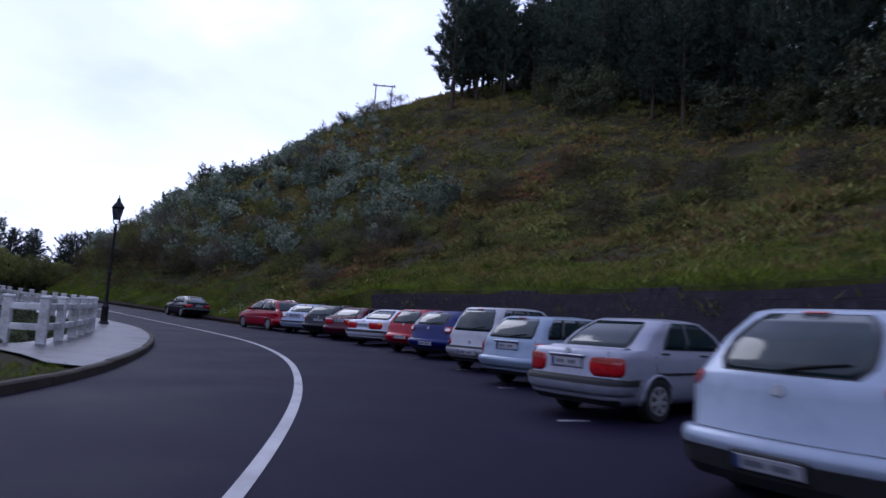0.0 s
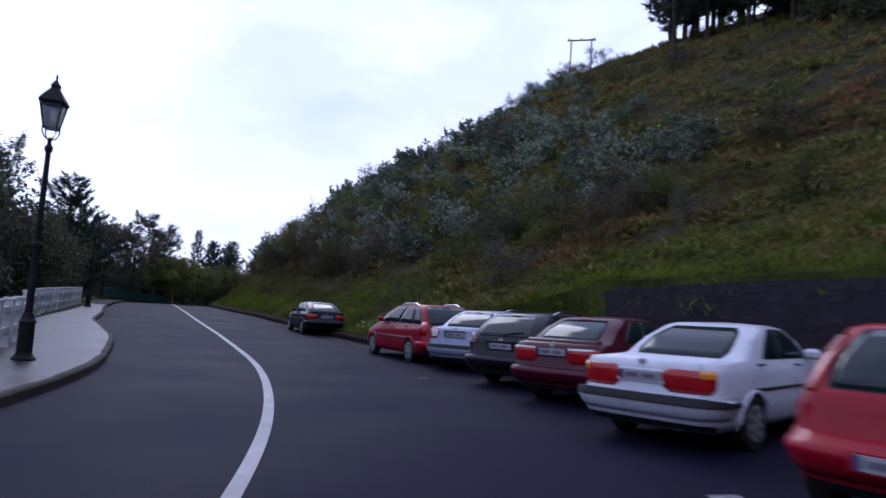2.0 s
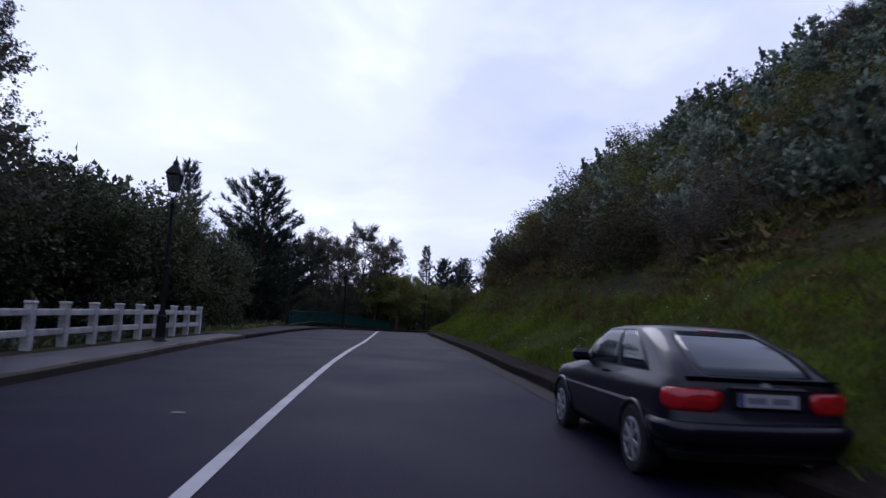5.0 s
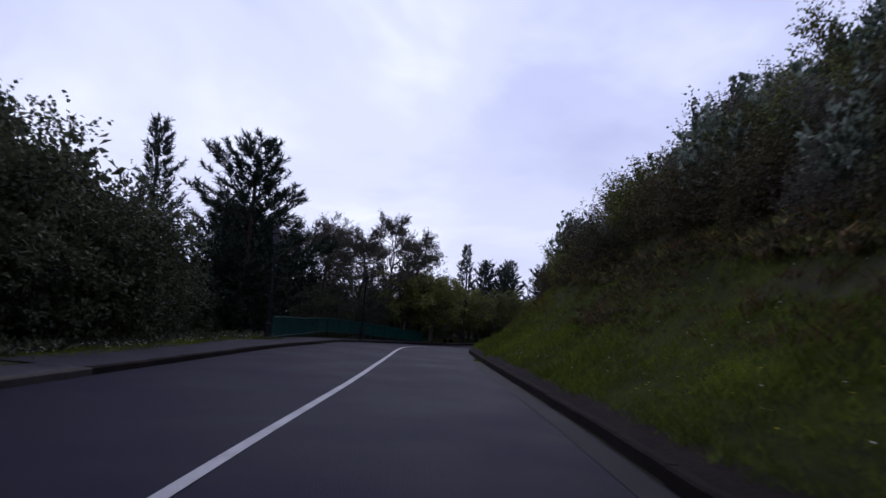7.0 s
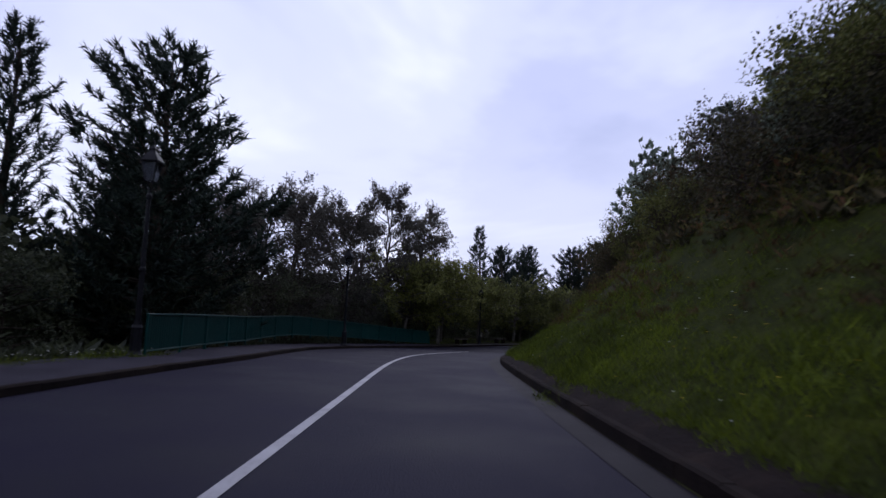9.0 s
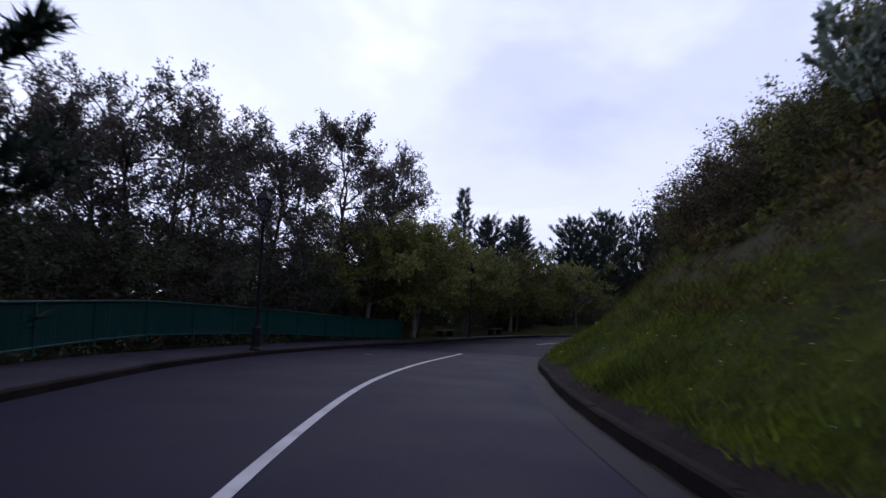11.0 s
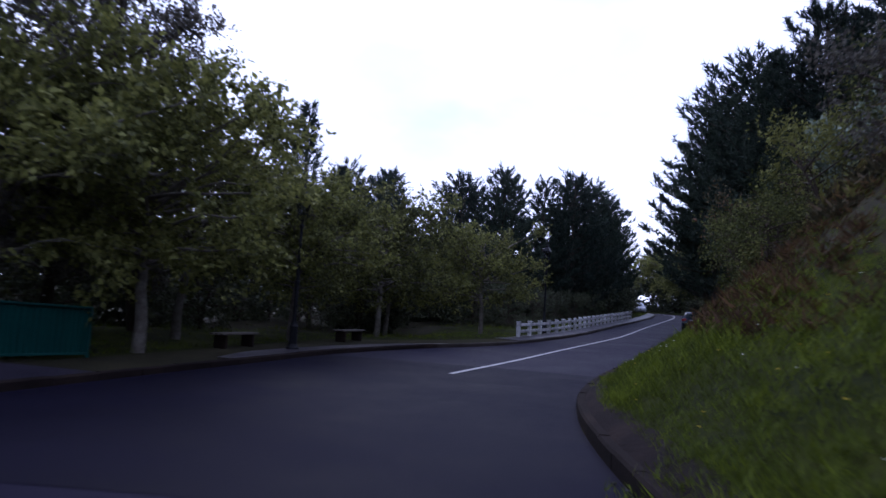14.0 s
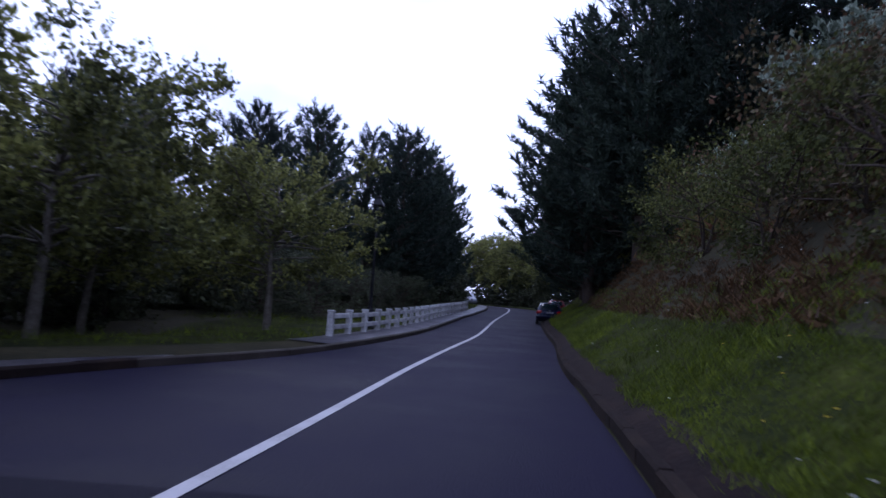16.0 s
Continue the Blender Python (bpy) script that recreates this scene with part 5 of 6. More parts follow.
far_pines = Grove([tree_kind("pine_tree", pine_meshes(sd, 13, 3.0, 0.17, dense=0.75, tuft=5, big=1.8), BARK, NEEDLES, "tall dark pine of the wood on the slope", "pine tree", "pines") for sd in (14, 15)])
pines = Grove([tree_kind("pine_tree", pine_meshes(sd, 13, r, bare, dense=1.75, tuft=12, big=1.12), BARK, NEEDLES, "tall dark green pine with upswept branches", "pine tree", "pines")
               for sd, r, bare in ((11, 3.9, 0.04), (12, 3.3, 0.05), (13, 4.1, 0.03))])
slim = Grove([tree_kind("pine_tree", pine_meshes(sd, 13, 1.9, 0.2, dense=1.3, tuft=12, form=(0.7, 1.0, 0.75, 0.5, 0.12)), BARK, NEEDLES, "slender dark pine with a pointed top", "pine tree", "pines") for sd in (21, 22)])
tall = Grove([tree_kind("broadleaf_tree", broad_meshes(sd, 13, r, 0.16, 0.014, 58, (0.09, 0.17), 22000, 0.8, 0.7, stems=st, clump=0.6), BARK, TALL_LEAF, "tall dark broad-leaved tree with an open airy crown", "tree", "tall trees behind the railing")
              for sd, r, st in ((31, 3.0, 1), (32, 3.4, 2), (33, 2.8, 2))])
bushy = Grove([tree_kind("large_bush", broad_meshes(sd, 6, 3.4, 0.05, 0.016, 60, (0.10, 0.20), 10000, 0.5, 0.7, stems=3, clump=0.7), BARK, LEAF, "large dense dark green bush", "bush", "bushes behind the fence") for sd in (41, 42)])
filler = Grove([tree_kind("large_bush", broad_meshes(sd, 6, 3.4, 0.02, 0.016, 40, (0.30, 0.55), 1500, 0.5, 0.7, stems=3, clump=0.9, twigs=3), BARK, LEAF, "large dense dark green bush", "bush", "bushes behind the fence") for sd in (45, 46)])
thick = Grove([tree_kind("large_bush", broad_meshes(sd, 5.4, 3.4, 0.02, 0.016, 80, (0.10, 0.20), 18000, 0.5, 0.6, stems=4, clump=0.75), BARK, LEAF, "very dense rounded dark green bush beside the pavement", "bush", "bushes behind the fence") for sd in (43, 44)])
for s, lat, sc in ((85.5, -12.8, 0.92), (90.5, -12.4, 1.0), (95.0, -12.2, 0.95), (99.0, -12.6, 0.78), (80.5, -13.2, 1.0), (88.0, -15.4, 1.15), (93.0, -15.4, 1.12), (86.5, -13.6, 1.05), (91.5, -13.6, 1.1), (96.5, -13.8, 0.95), (83.0, -14.5, 1.1), (98.0, -15.0, 0.9)):
    thick.put(s, lat, sc)
planes = Grove([tree_kind("plane_tree", broad_meshes(sd, 5.6, 3.3, 0.34, 0.026, 54, (0.09, 0.18), 21000, 0.45, 0.75, clump=0.52), PALE_BARK, PLANE_LEAF, "plane tree with a pale trunk and yellowish green crown", "plane tree", "plane trees beside the road")
                for sd in (51, 52, 53)])
gums = Grove([tree_kind("blue_gum_shrub", gum_meshes(sd, h, r), BARK, GUM, "young blue gum shrub with pale silvery leaves", "shrub", "blue gums on the hillside") for sd, h, r in ((61, 2.4, 1.1), (62, 3.0, 1.5), (63, 1.9, 1.2), (64, 2.6, 1.3))])
hedges = Grove([tree_kind("scrub_bush", broad_meshes(sd, 2.0, 1.3, 0.05, 0.016, 24, (0.06, 0.12), 3000, 0.6, 0.8, stems=3, clump=0.5), BARK, mt, lb, "bush", "bushes on the hillside")
                for sd, mt, lb in ((71, OLIVE, "olive green bush on the hillside"), (72, TALL_LEAF, "grey green bush on the hillside"), (73, OLIVE, "rough olive green bush on the hillside"))])
brambles = Grove([tree_kind("bramble_bush", broad_meshes(sd, 1.8, 1.6, 0.05, 0.012, 26, (0.06, 0.12), 3200, 0.5, 0.8, stems=4, clump=0.5), BARK, BRAMBLE, "dark brownish bramble bush above the grass bank", "bush", "bushes on the hillside") for sd in (74, 75)])

# left of the road, behind the white fence
for s, lat, sc in ((56, -15, 1.15), (62, -13.5, 1.2), (68, -15, 1.25), (75, -14, 1.0), (90, -16.5, 1.0), (48, -17, 1.0), (40, -18, 0.9),
                   (105, -13.5, 0.6), (115, -12.5, 0.7), (121, -12.5, 0.75), (127, -13.0, 0.8), (133, -13.0, 0.8), (139, -14.0, 0.8)):
    bushy.put(s, lat, sc)
for s, lat, sc in ((70.0, -15.5, 0.75), (75.5, -17.5, 0.80), (64, -19, 0.85), (57, -22, 0.8), (88.5, -18.5, 0.66), (71.8, -12.6, 0.68), (74.0, -13.6, 0.74), (68.0, -13.4, 0.68)):
    tall.put(s, lat, sc)
slim.put(111.1, -19.0, 1.2)
pines.put(112.0, -13.0, 1.06, k=0, wide=1.25)
pines.put(113.4, -14.2, 0.74, k=2, wide=1.1)
for s, lat, sc in ((101.5, -15.5, 0.6), (104, -18, 0.75), (108.5, -17, 0.6), (112.5, -17.5, 0.6), (116.5, -17.5, 0.6), (99, -17, 0.8)):
    bushy.put(s, lat, sc)
for s, lat, sc in ((116.5, -14.5, 0.62), (119.5, -13, 0.68), (123.5, -12.0, 0.80), (127.0, -13.5, 0.80), (130.5, -12.0, 0.83), (134.0, -12.5, 0.86), (137.5, -12.0, 1.0), (141.0, -13.0, 0.95), (144.5, -13.5, 0.86),
                   (118, -16.5, 0.8), (114, -16, 0.72), (124.5, -15.5, 0.85), (133, -17, 0.9), (126, -18, 0.85), (121, -18.5, 0.8), (139, -18, 0.9), (148, -17, 0.7)):
    tall.put(s, lat, sc)
slim.put(160.6, -19.0, 1.04)
slim.put(176, -26.0, 1.0)
slim.put(165, -20.0, 0.6)
for s, lat, sc in ((140.4, -9.4, 1.12), (137.7, -10.9, 1.15), (144.5, -11.8, 1.05), (148.2, -9.9, 1.0), (151.5, -12.0, 0.92), (154.8, -9.8, 1.06), (158.5, -11.5, 0.92), (162.5, -7.7, 0.98)):
    planes.put(s, lat, sc)
for s, lat, sc in ((168, -10.5, 0.5), (172.5, -9.5, 0.5), (177.5, -9.0, 0.48), (182.5, -8.5, 0.45), (187, -8.0, 0.42), (162, -13.5, 0.6), (156, -14.5, 0.6), (149, -14.5, 0.55), (143, -15.5, 0.6), (137, -15.5, 0.6), (192, -8, 0.45)):
    bushy.put(s, lat, sc)
for s, lat, sc in ((178, -16.0, 0.92), (183, -13.5, 1.0), (188, -11.5, 1.02), (192.5, -9.8, 1.12), (197, -10.5, 1.1), (202, -9.5, 1.15), (208, -9.5, 1.1), (214, -9.5, 1.1), (170, -18.5, 0.86), (186, -18, 1.0), (222, -10, 1.0), (195, -17, 1.1), (172, -23, 0.95), (180, -24, 1.0)):
    pines.put(s, lat, sc)

# dense dark backing behind the trees
for i in range(12):
    filler.put(104 + i * 2.9, -17.0 - 1.6 * (i % 3), 0.85 + 0.08 * (i % 3), label="dark bush filling the gap under the trees")
for i in range(20):
    filler.put(139 + i * 3.3, float(fence_at(139 + i * 3.3)) - 8.5 - 2.0 * (i % 3), 0.52 + 0.06 * (i % 4), label="dark bush filling the gap under the trees")
rng = np.random.default_rng(5)
for i in range(28):
    s = 60 + i * 6.2 + rng.uniform(-1, 1)
    lat = float(fence_at(s)) - rng.uniform(10, 14)
    filler.put(s, lat, rng.uniform(1.1, 1.5) * (0.5 if 106 < s < 142 else 0.62 if s >= 142 else 1.0), label="dense dark bush at the back of the trees")
for i in range(22):
    s = rng.uniform(146, 236)
    far_pines.put(s, float(fence_at(s)) - rng.uniform(18, 30), rng.uniform(0.42, 0.6), label="dark pine in the wood behind the plane trees")

# right of the road, on the bank beyond the bend
for s, lat, sc in ((179.5, 4.2, 1.36), (184, 4.4, 1.3), (176.5, 6.4, 1.3), (186.5, 8.5, 1.2), (176.0, 8.0, 1.1), (173.0, 10.5, 1.1), (187, 5.0, 1.2), (194, 5.0, 1.2), (202, 5.5, 1.2), (168.5, 14.5, 1.1), (178, 16, 1.2), (188, 14, 1.2), (210, 7, 1.2), (163.5, 17.5, 1.1), (220, 7, 1.1)):
    pines.put(s, lat, sc * 0.93, wide=1.2)
for s, lat, sc in ((226, 6.5, 1.0), (231, 5.0, 1.1), (236, 6.0, 1.2), (229, 10, 1.2), (241, 6.5, 1.2), (234, 12, 1.3), (247, 8, 1.2), (222, 8.5, 1.0)):
    planes.put(s, lat, sc * 1.3, label="distant light green tree closing the view")
for s, lat, sc in ((224, 5.0, 0.6), (228, 4.6, 0.7), (232, 4.6, 0.7), (236, 4.8, 0.7), (240, 5.0, 0.7), (244, 5.5, 0.8), (226, 9, 0.8), (233, 9, 0.9), (239, 10, 0.9), (250, 6, 0.9), (203, -8.0, 0.5), (207, -7.6, 0.5), (211, -8.2, 0.55), (215, -7.8, 0.5), (219, -8.2, 0.55), (224, -8.0, 0.6), (229, -9.0, 0.6), (198.5, -8.5, 0.5), (234, -8.0, 0.7), (239, -8.5, 0.7), (244, -8.0, 0.75), (249, -8.5, 0.8), (226.5, -6.8, 0.45), (231.5, -6.8, 0.5), (254, -6.0, 0.8), (255, 0.0, 0.8), (256, 4.0, 0.8)):
    filler.put(s, lat, sc, label="dark bush closing the end of the road")

# dark pine wood on the upper slope
rng = np.random.default_rng(7)
wood_edge = table("0:28 36:31 42:38 48:42 56:42 64:43 73:48 84:54 98:60")
for s, lat in ((90, 49), (84, 43.5), (86, 47), (82, 46), (88, 50), (84, 49), (90, 53), (86, 52), (93, 56), (80, 48), (82, 51), (89, 56), (78, 47)):
    far_pines.put(s, lat, rng.uniform(1.0, 1.3))
for i in range(18):
    s = 40 + i * 2.9
    far_pines.put(s, float(wood_edge(s)) + rng.uniform(0.5, 4), rng.uniform(0.8, 1.1))
for i in range(125):
    s = rng.uniform(4, 90)
    far_pines.put(s, float(wood_edge(s)) + rng.uniform(2, 30), rng.uniform(0.75, 1.15))
for i in range(60):
    s = rng.uniform(4, 88)
    filler.put(s, float(wood_edge(s)) + rng.uniform(-1, 9), rng.uniform(0.35, 0.75), label="dark bush at the edge of the wood")

for i in range(26):
    s = rng.uniform(66, 112)
    hedges.put(s, rng.uniform(36, 50), rng.uniform(0.5, 1.1), label="dark bush on the ridge")
for i in range(56):
    s = rng.uniform(12, 64)
    hedges.put(s, float(right_at(s)) + rng.uniform(5, 24), rng.uniform(0.35, 0.8), label="low rough bush on the upper slope")
# young blue gums on the middle slope
gum_spots = []
for i in range(900):
    s = 58 + 74 * rng.uniform() ** 0.8
    lat = float(right_at(s)) + rng.uniform(6.0, 12 + 0.36 * min(s - 30, 80))
    if s < 66 and lat > 24 or s > 116 and lat < 16 or any((s - q) ** 2 + (lat - w) ** 2 < 3.4 for q, w in gum_spots) or math.sin(s * 0.55 + lat * 0.2) + math.sin(lat * 0.5 - s * 0.13) < -0.9:
        continue
    gum_spots.append((s, lat))
for s, lat in gum_spots[:330]:
    gums.put(s, lat, rng.uniform(0.7, 1.2) * (0.72 if lat > 26 else 1.2 if s > 80 else 1.0))
for s, lat, sc in ((61.5, 24.0, 1.35), (60.2, 22.3, 1.1), (63.2, 23.0, 1.2), (66.2, 16.5, 1.0), (59.5, 19.0, 1.0), (66.0, 19.0, 1.2), (64.0, 20.5, 1.15), (70, 22, 1.2), (72.0, 18, 1.1), (141, 8.4, 1.0), (145, 7.4, 1.0), (163, 8.6, 1.1), (167, 8.0, 1.1), (150, 10.5, 1.3), (153, 13, 1.4), (158, 12, 1.4), (161, 10, 1.3), (165, 10.5, 1.4), (147, 11.5, 1.3), (148, 9.0, 1.2), (152, 9.6, 1.2), (157, 9.8, 1.2), (154, 11, 1.2), (139, 10.5, 1.1), (151, 12, 1.3), (155, 9.2, 1.1), (144, 10, 1.1), (163.5, 11.4, 1.7), (166, 12.6, 1.8), (168, 11.2, 1.7), (171, 12.4, 1.7), (160, 12.2, 1.5)):
    gums.put(s, lat, sc)
for i in range(34):
    s = rng.uniform(55, 86)
    hedges.put(s, float(right_at(s)) + rng.uniform(4.6, 15), rng.uniform(0.5, 1.0))
for i in range(44):
    s = rng.uniform(80, 185)
    lat = float(right_at(s)) + rng.uniform(4.6, 26)
    hedges.put(s, lat, rng.uniform(0.6, 1.25))
for s, d, sc in ((149, 3.6, 1.2), (152, 4.4, 1.5), (155, 3.8, 1.3), (158, 4.8, 1.3), (161, 4.0, 1.4), (164, 5.0, 1.4), (167, 4.2, 1.5), (170, 5.2, 1.4), (156, 7.0, 1.3), (161, 7.0, 1.0), (166, 7.0, 1.0), (171, 7.2, 1.1), (146, 4.2, 1.0), (143, 3.8, 0.9), (151, 7.2, 1.3)):
    if int(s) % 4 == 0:
        brambles.put(s, float(right_at(s)) + d, sc * 0.85)
    else:
        hedges.put(s, float(right_at(s)) + d, sc * 0.8, k=(0, 2)[int(s) % 2])
for s, d, sc in ((92, 6.8, 1.2), (88, 6.6, 1.1), (96.5, 6.2, 1.2), (83, 6.5, 1.1), (79, 7.0, 1.0), (100.5, 7.6, 1.2), (94, 9.0, 1.3), (89, 10.0, 1.3)):
    hedges.put(s, float(right_at(s)) + d, sc)
for i in range(60):
    s = rng.uniform(74, 134)
    brambles.put(s, float(right_at(s)) + 4.6 + 6 * rng.uniform() ** 1.3, rng.uniform(0.5, 1.0))
for i in range(40):
    s = rng.uniform(14, 62)
    brambles.put(s, float(right_at(s)) + rng.uniform(6, 26), rng.uniform(0.5, 1.0), label="dark rough bush on the upper slope")
# taller bushes that break the skyline of the bank
for s, d, sc in ((86, 7.5, 1.0), (90, 8.2, 1.1), (95, 7.2, 1.0), (99, 6.5, 1.1), (103, 6.0, 1.0), (107, 5.0, 0.8), (110, 5.5, 0.8), (113, 6.5, 0.8), (117, 6.0, 0.9), (121, 6.4, 0.95), (126, 6.5, 1.0), (131, 5.6, 1.0), (135, 5.6, 1.0), (139, 5.5, 1.05), (143, 5.0, 1.0), (147, 5.2, 1.0)):
    hedges.put(s, float(right_at(s)) + d, sc)

# ---------------------------------------------------------------- undergrowth and grass


def ground_points(s, lat):
    p = at_line(s, lat, ground_up(s, lat))
    far = np.clip((lat - right_at(s) - 2) / 3, 0, 1) + np.clip((fence_at(s) - lat - 2) / 3, 0, 1)
    p[..., 2] += bumps(p[..., 0], p[..., 1]) * far
    return p


def undergrowth(name, seed, n, s_range, d_range, per, size, mat, label, category, side=1, up_bias=0.8, width=0.35, clumped=1.0):
    rng = np.random.default_rng(seed)
    s = rng.uniform(*s_range, n)
    d = d_range[0] + (d_range[1] - d_range[0]) * rng.uniform(size=n) ** 1.3
    lat = right_at(s) + d if side > 0 else fence_at(s) - d
    p = ground_points(s, lat)
    mound = 1.0 + 0.45 * clumped * np.sin(p[:, 0] * 0.9 + 2 * np.sin(p[:, 1] * 0.5)) * np.sin(p[:, 1] * 0.8 + p[:, 2] * 0.7)
    mound = np.maximum(0.25, mound * (1 + 0.3 * (clumped - 1) * np.sin(p[:, 0] * 0.37 + 1.1) * np.sin(p[:, 1] * 0.43 + 0.4)))
    grow = np.repeat(rng.uniform(0.5, 1.4, n) * mound, per)
    foot = np.repeat(p, per, 0) + rng.normal(0, 0.22, (n * per, 3)) * np.array([1, 1, 0.1]) * grow[:, None] * size * 2.2
    out = unit(rng.normal(size=(n * per, 3)) * [1, 1, 0.35]) + [0, 0, up_bias]
    foot[:, 2] += rng.uniform(-0.05, 0.5, n * per) * size * grow
    ln = rng.uniform(0.5, 1.2, n * per) * size * grow
    v, f = spikes_np(rng, foot, out, ln, ln * rng.uniform(0.5, 1.2, n * per) * width)
    ob = link_mesh(name, np_mesh(name, v, f), mat)
    tagged(ob, label, category, kind="stuff")


undergrowth("hillside_scrub", 101, 15000, (52, 190), (4.6, 26), 30, 0.20, SCRUB, "dense scrub and bracken on the hillside", "undergrowth", clumped=2.0)
undergrowth("bramble_slope", 121, 5600, (66, 150), (4.4, 11), 32, 0.20, BRAMBLE, "dark brambles and bracken above the grass bank", "undergrowth", clumped=2.0)
undergrowth("bramble_tongue", 124, 420, (86.0, 92.0), (2.6, 5.0), 28, 0.15, BRAMBLE, "dark brambles hanging down into the grass bank", "undergrowth")
undergrowth("upper_scrub", 102, 21000, (10, 135), (8, 52), 22, 0.34, SCRUB, "rough scrub and reddish bracken on the upper slope", "undergrowth", clumped=1.3)
undergrowth("bank_scrub", 103, 9000, (-6, 58), (1.5, 18), 26, 0.22, SCRUB, "scrub above the retaining wall", "undergrowth", clumped=1.3)
undergrowth("bend_grass", 122, 9000, (136, 190), (0.5, 3.2), 13, 0.12, GRASS, "long green grass below the bracken", "grass", up_bias=1.3, width=0.07)
undergrowth("bend_bracken", 123, 3600, (134, 176), (2.2, 14.0), 26, 0.18, BRACKEN, "brown bracken and brambles on the bank of the bend", "undergrowth", up_bias=0.9, width=0.2)
undergrowth("bank_grass", 104, 20000, (45, 140), (0.5, 6.2), 13, 0.16, GRASS, "long green grass on the road bank", "grass", up_bias=1.3, width=0.07)
undergrowth("wall_grass", 105, 7500, (-10, 52), (0.16, 4.6), 9, 0.28, GRASS, "grass hanging over the top of the wall", "grass", up_bias=1.0, width=0.08)
undergrowth("verge_grass", 106, 3600, (4, 30), (0.3, 9), 8, 0.16, GRASS, "dark grass at the start of the fence", "grass", side=-1, up_bias=1.4, width=0.08)
undergrowth("park_grass", 107, 5200, (136, 226), (0.1, 7), 8, 0.13, GRASS, "short grass under the plane trees", "grass", side=-1, up_bias=1.4, width=0.09)
undergrowth("fence_scrub", 108, 4200, (28, 140), (0.9, 8), 26, 0.24, LEAF, "dark undergrowth behind the fence", "undergrowth", side=-1)


def unseen_rise():
    """Unseen dark rise closing the start of the walk, added to dim car reflections."""
    rng = np.random.default_rng(17)
    a = np.radians(np.arange(100, 312, 2.0))
    rows = []
    for r, z in ((62, 1.0), (72, 7.0), (80, 13.0), (92, 17.0), (110, 18.0), (140, 12.0)):
        rr = r + rng.uniform(-3, 3, len(a))
        zz = z + (rng.uniform(-1.8, 1.8, len(a)) if z > 2 else 0) + 2.5 * np.sin(a * 5 + r * 0.1) * (z > 2)
        rows.append(np.stack([-np.sin(a) * rr - 5, np.cos(a) * rr + 5, zz], 1))
    v = np.stack(rows, 1)
    n, k = v.shape[:2]
    i, j = np.meshgrid(np.arange(n - 1), np.arange(k - 1), indexing="ij")
    f = np.stack([i * k + j, i * k + j + 1, (i + 1) * k + j + 1, (i + 1) * k + j], -1).reshape(-1, 4)
    tagged(link_mesh("backdrop", np_mesh("backdrop", v.reshape(-1, 3), f), LEAF), "unseen dark rise added behind the start of the road to dim reflections", "hill", kind="structure")


unseen_rise()

# short grass between the road edge and the start of the fence
def corner_grass():
    rng = np.random.default_rng(109)
    n = 3200
    s = rng.uniform(0, 25.6, n)
    lat = left_at(s) - 0.2 - rng.uniform(0, 1, n) * 6.0
    p = at_line(s, lat, 0.075)
    foot = np.repeat(p, 9, 0) + rng.normal(0, 0.08, (n * 9, 3)) * [1, 1, 0]
    out = unit(rng.normal(size=(n * 9, 3)) * [1, 1, 0.3]) + [0, 0, 1.3]
    ln = rng.uniform(0.06, 0.17, n * 9)
    v, f = leaves_np(rng, foot, out, ln, ln * 0.10)
    tagged(link_mesh("corner_grass", np_mesh("corner_grass", v, f), GRASS), "dark short grass at the road corner", "grass", kind="stuff")


corner_grass()


def flowers(name, s_range, lat_of, n, mat, label, size=0.04):
    """Small daisies and dandelions: five petals each on the ground."""
    rng = np.random.default_rng(len(name) + n)
    s = rng.uniform(*s_range, n)
    lat = lat_of(s, rng)
    p = np.where((lat > 0)[:, None], ground_points(s, lat), at_line(s, lat, 0.15))
    p[:, 2] += rng.uniform(0.08, 0.2, n)
    a = rng.uniform(0, 6.28, (n, 1)) + np.arange(5) * 1.2566
    out = np.stack([np.cos(a), np.sin(a), 0.5 + 0 * a], -1).reshape(-1, 3)
    v, f = leaves_np(rng, np.repeat(p, 5, 0), out, np.full(n * 5, size), np.full(n * 5, size * 0.7))
    tagged(link_mesh(name, np_mesh(name, v, f), mat), label, "flowers", kind="stuff")


PETAL = material("white_petals", [(0.45, 0.45, 0.40), (0.62, 0.62, 0.56)], scale=5, fine=20, rough=0.7, bump=0)
YELLOW = material("yellow_petals", [(0.40, 0.30, 0.03), (0.55, 0.42, 0.05)], scale=5, fine=20, rough=0.7, bump=0)
flowers("white_flowers", (84, 104), lambda s, g: fence_at(s) + g.uniform(-0.4, 0.15, len(s)), 110, PETAL, "small white daisies at the foot of the bushes", 0.03)
flowers("yellow_flowers", (60, 150), lambda s, g: right_at(s) + g.uniform(0.6, 4.2, len(s)), 300, YELLOW, "small yellow flowers in the bank grass", 0.026)
flowers("daisies", (52, 160), lambda s, g: right_at(s) + g.uniform(0.6, 4.5, len(s)), 260, PETAL, "scattered white daisies in the bank grass", 0.024)
flowers("daisy_clump", (55.5, 59.5), lambda s, g: right_at(s) + g.uniform(0.7, 2.4, len(s)), 70, PETAL, "clump of white daisies in the grass by the kerb", 0.05)
undergrowth("kerb_grass", 113, 15000, (56, 152), (0.38, 3.4), 10, 0.12, GRASS, "short tufted grass above the kerb", "grass", up_bias=1.2, width=0.10)
undergrowth("bush_foot_grass", 111, 900, (83, 104), (-0.25, 0.9), 9, 0.13, GRASS, "strip of grass at the foot of the bushes", "grass", side=-1, up_bias=1.4, width=0.09)
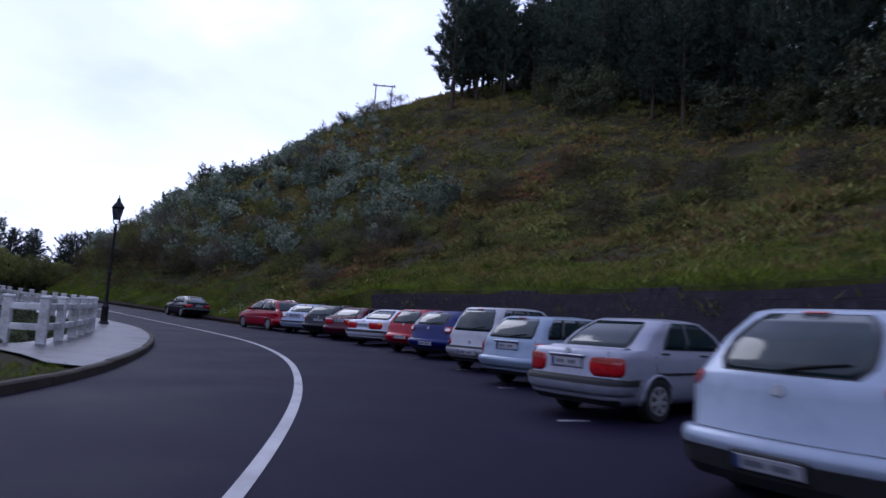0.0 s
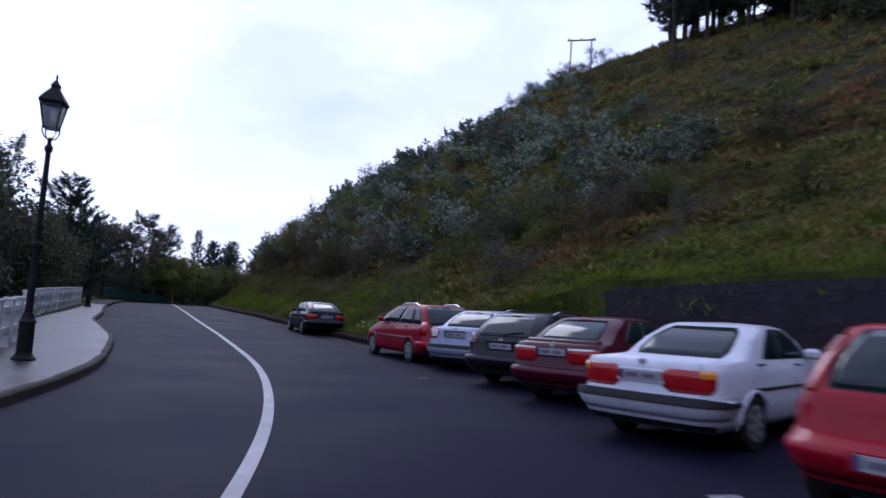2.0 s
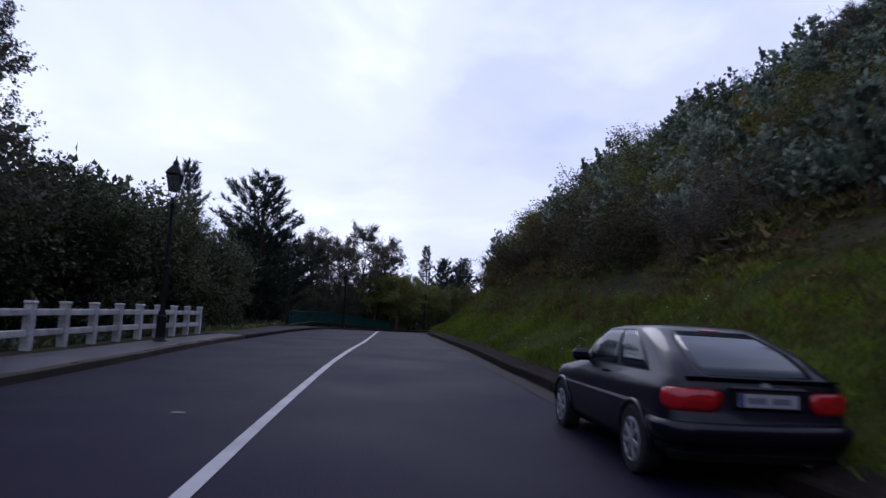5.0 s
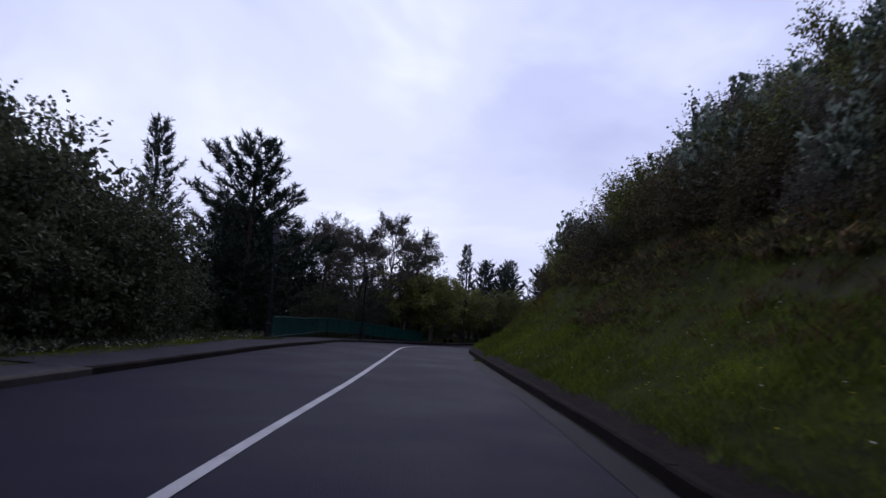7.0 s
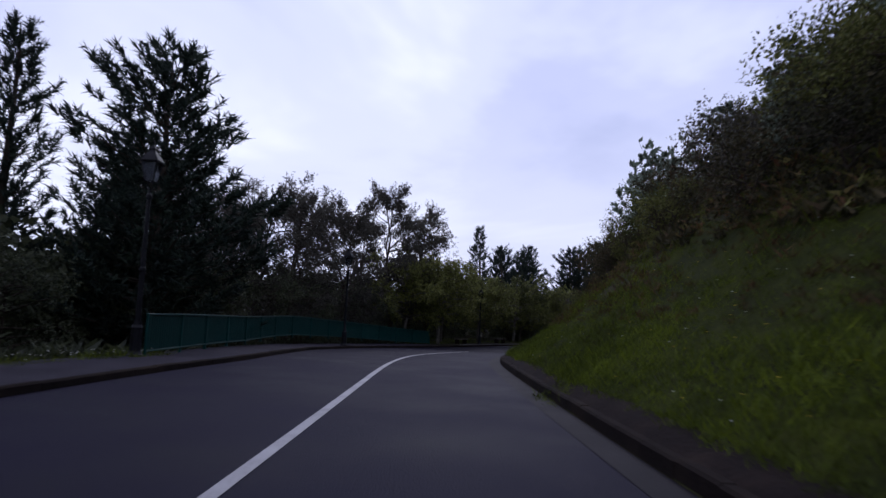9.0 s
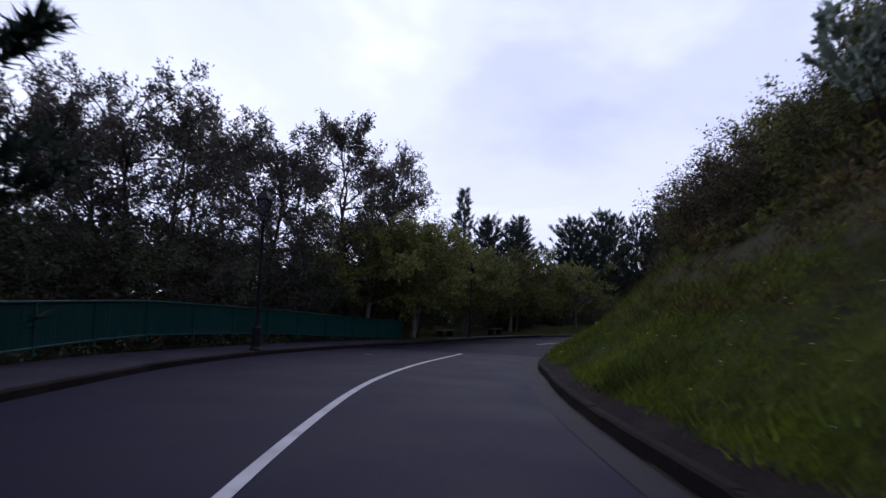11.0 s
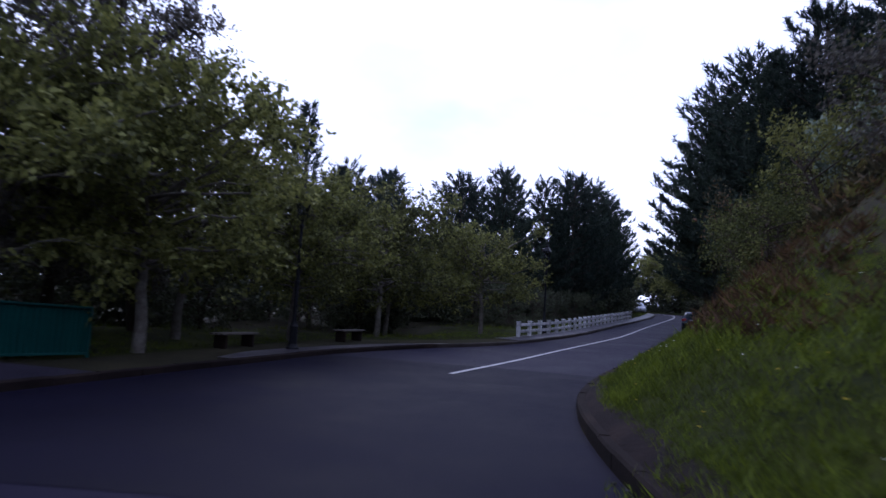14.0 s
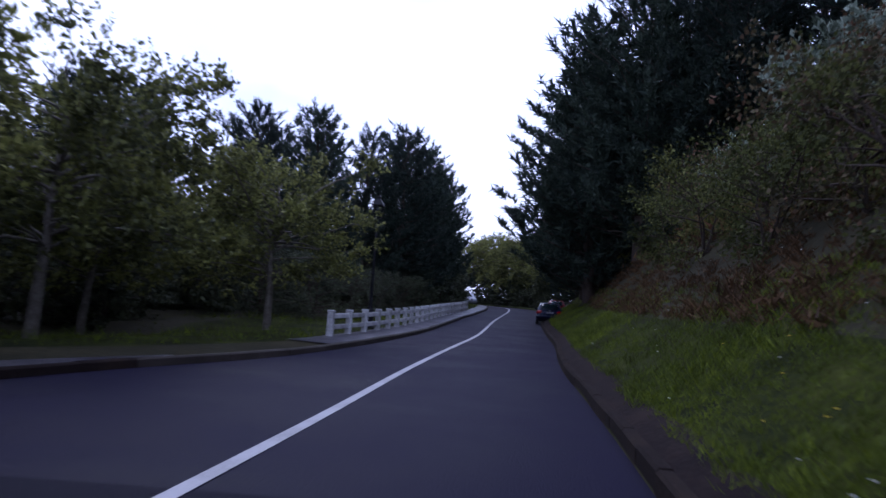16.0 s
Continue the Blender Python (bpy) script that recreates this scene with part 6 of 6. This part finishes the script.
undergrowth("kerb_weeds", 131, 60, (96.8, 98.6), (-0.28, 0.35), 12, 0.13, GRASS, "clump of weeds grown over the kerb", "grass", up_bias=1.2, width=0.1)
undergrowth("kerb_weeds", 132, 50, (130.9, 132.4), (-0.2, 0.4), 12, 0.13, GRASS, "clump of weeds at the broken kerb", "grass", up_bias=1.2, width=0.1)
undergrowth("slope_bracken", 114, 1500, (4, 62), (5.0, 24), 22, 0.28, BRACKEN, "patches of orange brown bracken on the slope", "undergrowth", up_bias=0.9, width=0.2)
undergrowth("bank_tufts", 112, 1500, (58, 180), (2.4, 5.6), 26, 0.20, BRACKEN, "reddish brown bracken tufts at the top of the grass", "undergrowth", up_bias=1.0, width=0.12)

# ---------------------------------------------------------------- wooden power line frame on the ridge
TIMBER = material("weathered_timber", [(0.07, 0.06, 0.05), (0.12, 0.105, 0.09)], scale=2, fine=20, rough=0.9, bump=0.4)


def power_frame():
    root = tagged(new("power_pole_frame"), "grey timber two-legged power line frame on the ridge", "power pole")
    base = ground_points(np.array(95.3), np.array(40.0))
    root.matrix_basis = Matrix.Translation(base) @ pose(0, 0, 0, 0, 0, 12)
    for x in (-1.2, 1.2):
        v, f = tube_np([(x, 0, -0.6), (x * 0.98, 0, 4.9)], [0.11, 0.08], 8)
        link_mesh("pole", np_mesh("pole", v, f), TIMBER, root)
    bm = bmesh.new()
    box(bm, (3.3, 0.12, 0.16), (0, 0, 4.7), bevel=0.01)
    part("crossarm", bm, TIMBER, root)
    for x in (-1.5, 0, 1.5):
        bm = bmesh.new()
        lathe(bm, [(0.05, 4.78), (0.09, 4.82), (0.05, 4.88), (0.09, 4.92), (0.04, 5.0)], 8, at=(x, 0, 0))
        part("insulator", bm, IRON, root)


power_frame()

# ---------------------------------------------------------------- bench under the plane trees


def bench(s, lat):
    root = tagged(new("wooden_bench"), "low dark wooden bench under the plane trees", "bench", "benches under the trees")
    for y in (-0.7, 0.7):
        bm = bmesh.new()
        box(bm, (0.42, 0.10, 0.40), (0, y, 0.20), bevel=0.02)
        part("leg", bm, MOSSY, root)
    for x in (-0.16, 0.0, 0.16):
        bm = bmesh.new()
        box(bm, (0.13, 1.9, 0.05), (x, 0, 0.43), bevel=0.008)
        part("slat", bm, TIMBER, root)
    root.matrix_basis = Matrix.Translation(ground_points(np.array(float(s)), np.array(float(lat)))) @ pose(0, 0, 0, 0, 0, heading(s))
    return root


bench(143.9, -9.2)
bench(150.1, -8.5)

# ---------------------------------------------------------------- worn paint marks on the asphalt


def paint_mark(s, lat, length, width, turn):
    """A short worn dash of bay paint lying on the road."""
    rng = random.Random(int(s * 10))
    bm = bmesh.new()
    n = 9
    for side in (-1, 1):
        for i in range(n):
            u = (i / (n - 1) - 0.5) * length
            bm.verts.new((u, side * width * (0.5 + rng.uniform(-0.18, 0.1)), 0))
    bm.verts.ensure_lookup_table()
    for i in range(n - 1):
        bm.faces.new((bm.verts[i], bm.verts[i + 1], bm.verts[n + i + 1], bm.verts[n + i]))
    ob = link("bay_mark", bm, WORN_PAINT, None)
    tagged(ob, "short worn white paint dash on the asphalt", "road marking", kind="structure")
    edge = float(right_at(s)) * 0.5
    z = 0.012 + (float(bay_rise(s, edge)) - 0.012) * min(1.0, max(0.0, lat / edge)) if lat > 0 else 0.014
    tilt = math.degrees(math.atan2(float(bay_rise(s, edge)) - 0.012, edge)) if lat > 0 else 0.0
    ob.matrix_basis = Matrix.Translation(at_line(s, lat, z + 0.006)) @ pose(0, 0, 0, 0, 0, heading(s)) @ pose(0, 0, 0, 0, -tilt, 0) @ pose(0, 0, 0, 0, 0, turn)


WORN_PAINT = material("worn_bay_paint", [(0.10, 0.10, 0.11), (0.20, 0.20, 0.21), (0.30, 0.30, 0.31)], scale=3, fine=40, rough=0.7, bump=0.2)
for q, lt, ln, tn in ((29.7, 3.62, 0.7, 8), (45.1, 2.52, 0.22, 5), (22.3, 3.0, 0.5, 8), (26.0, 3.2, 0.35, 6), (33.0, 3.3, 0.4, 8), (36.5, 3.2, 0.3, 4), (62.7, -2.71, 0.16, 0), (125.8, -4.75, 0.3, 0), (126.2, -5.05, 0.25, 10)):
    paint_mark(q, lt, ln, 0.10, tn)
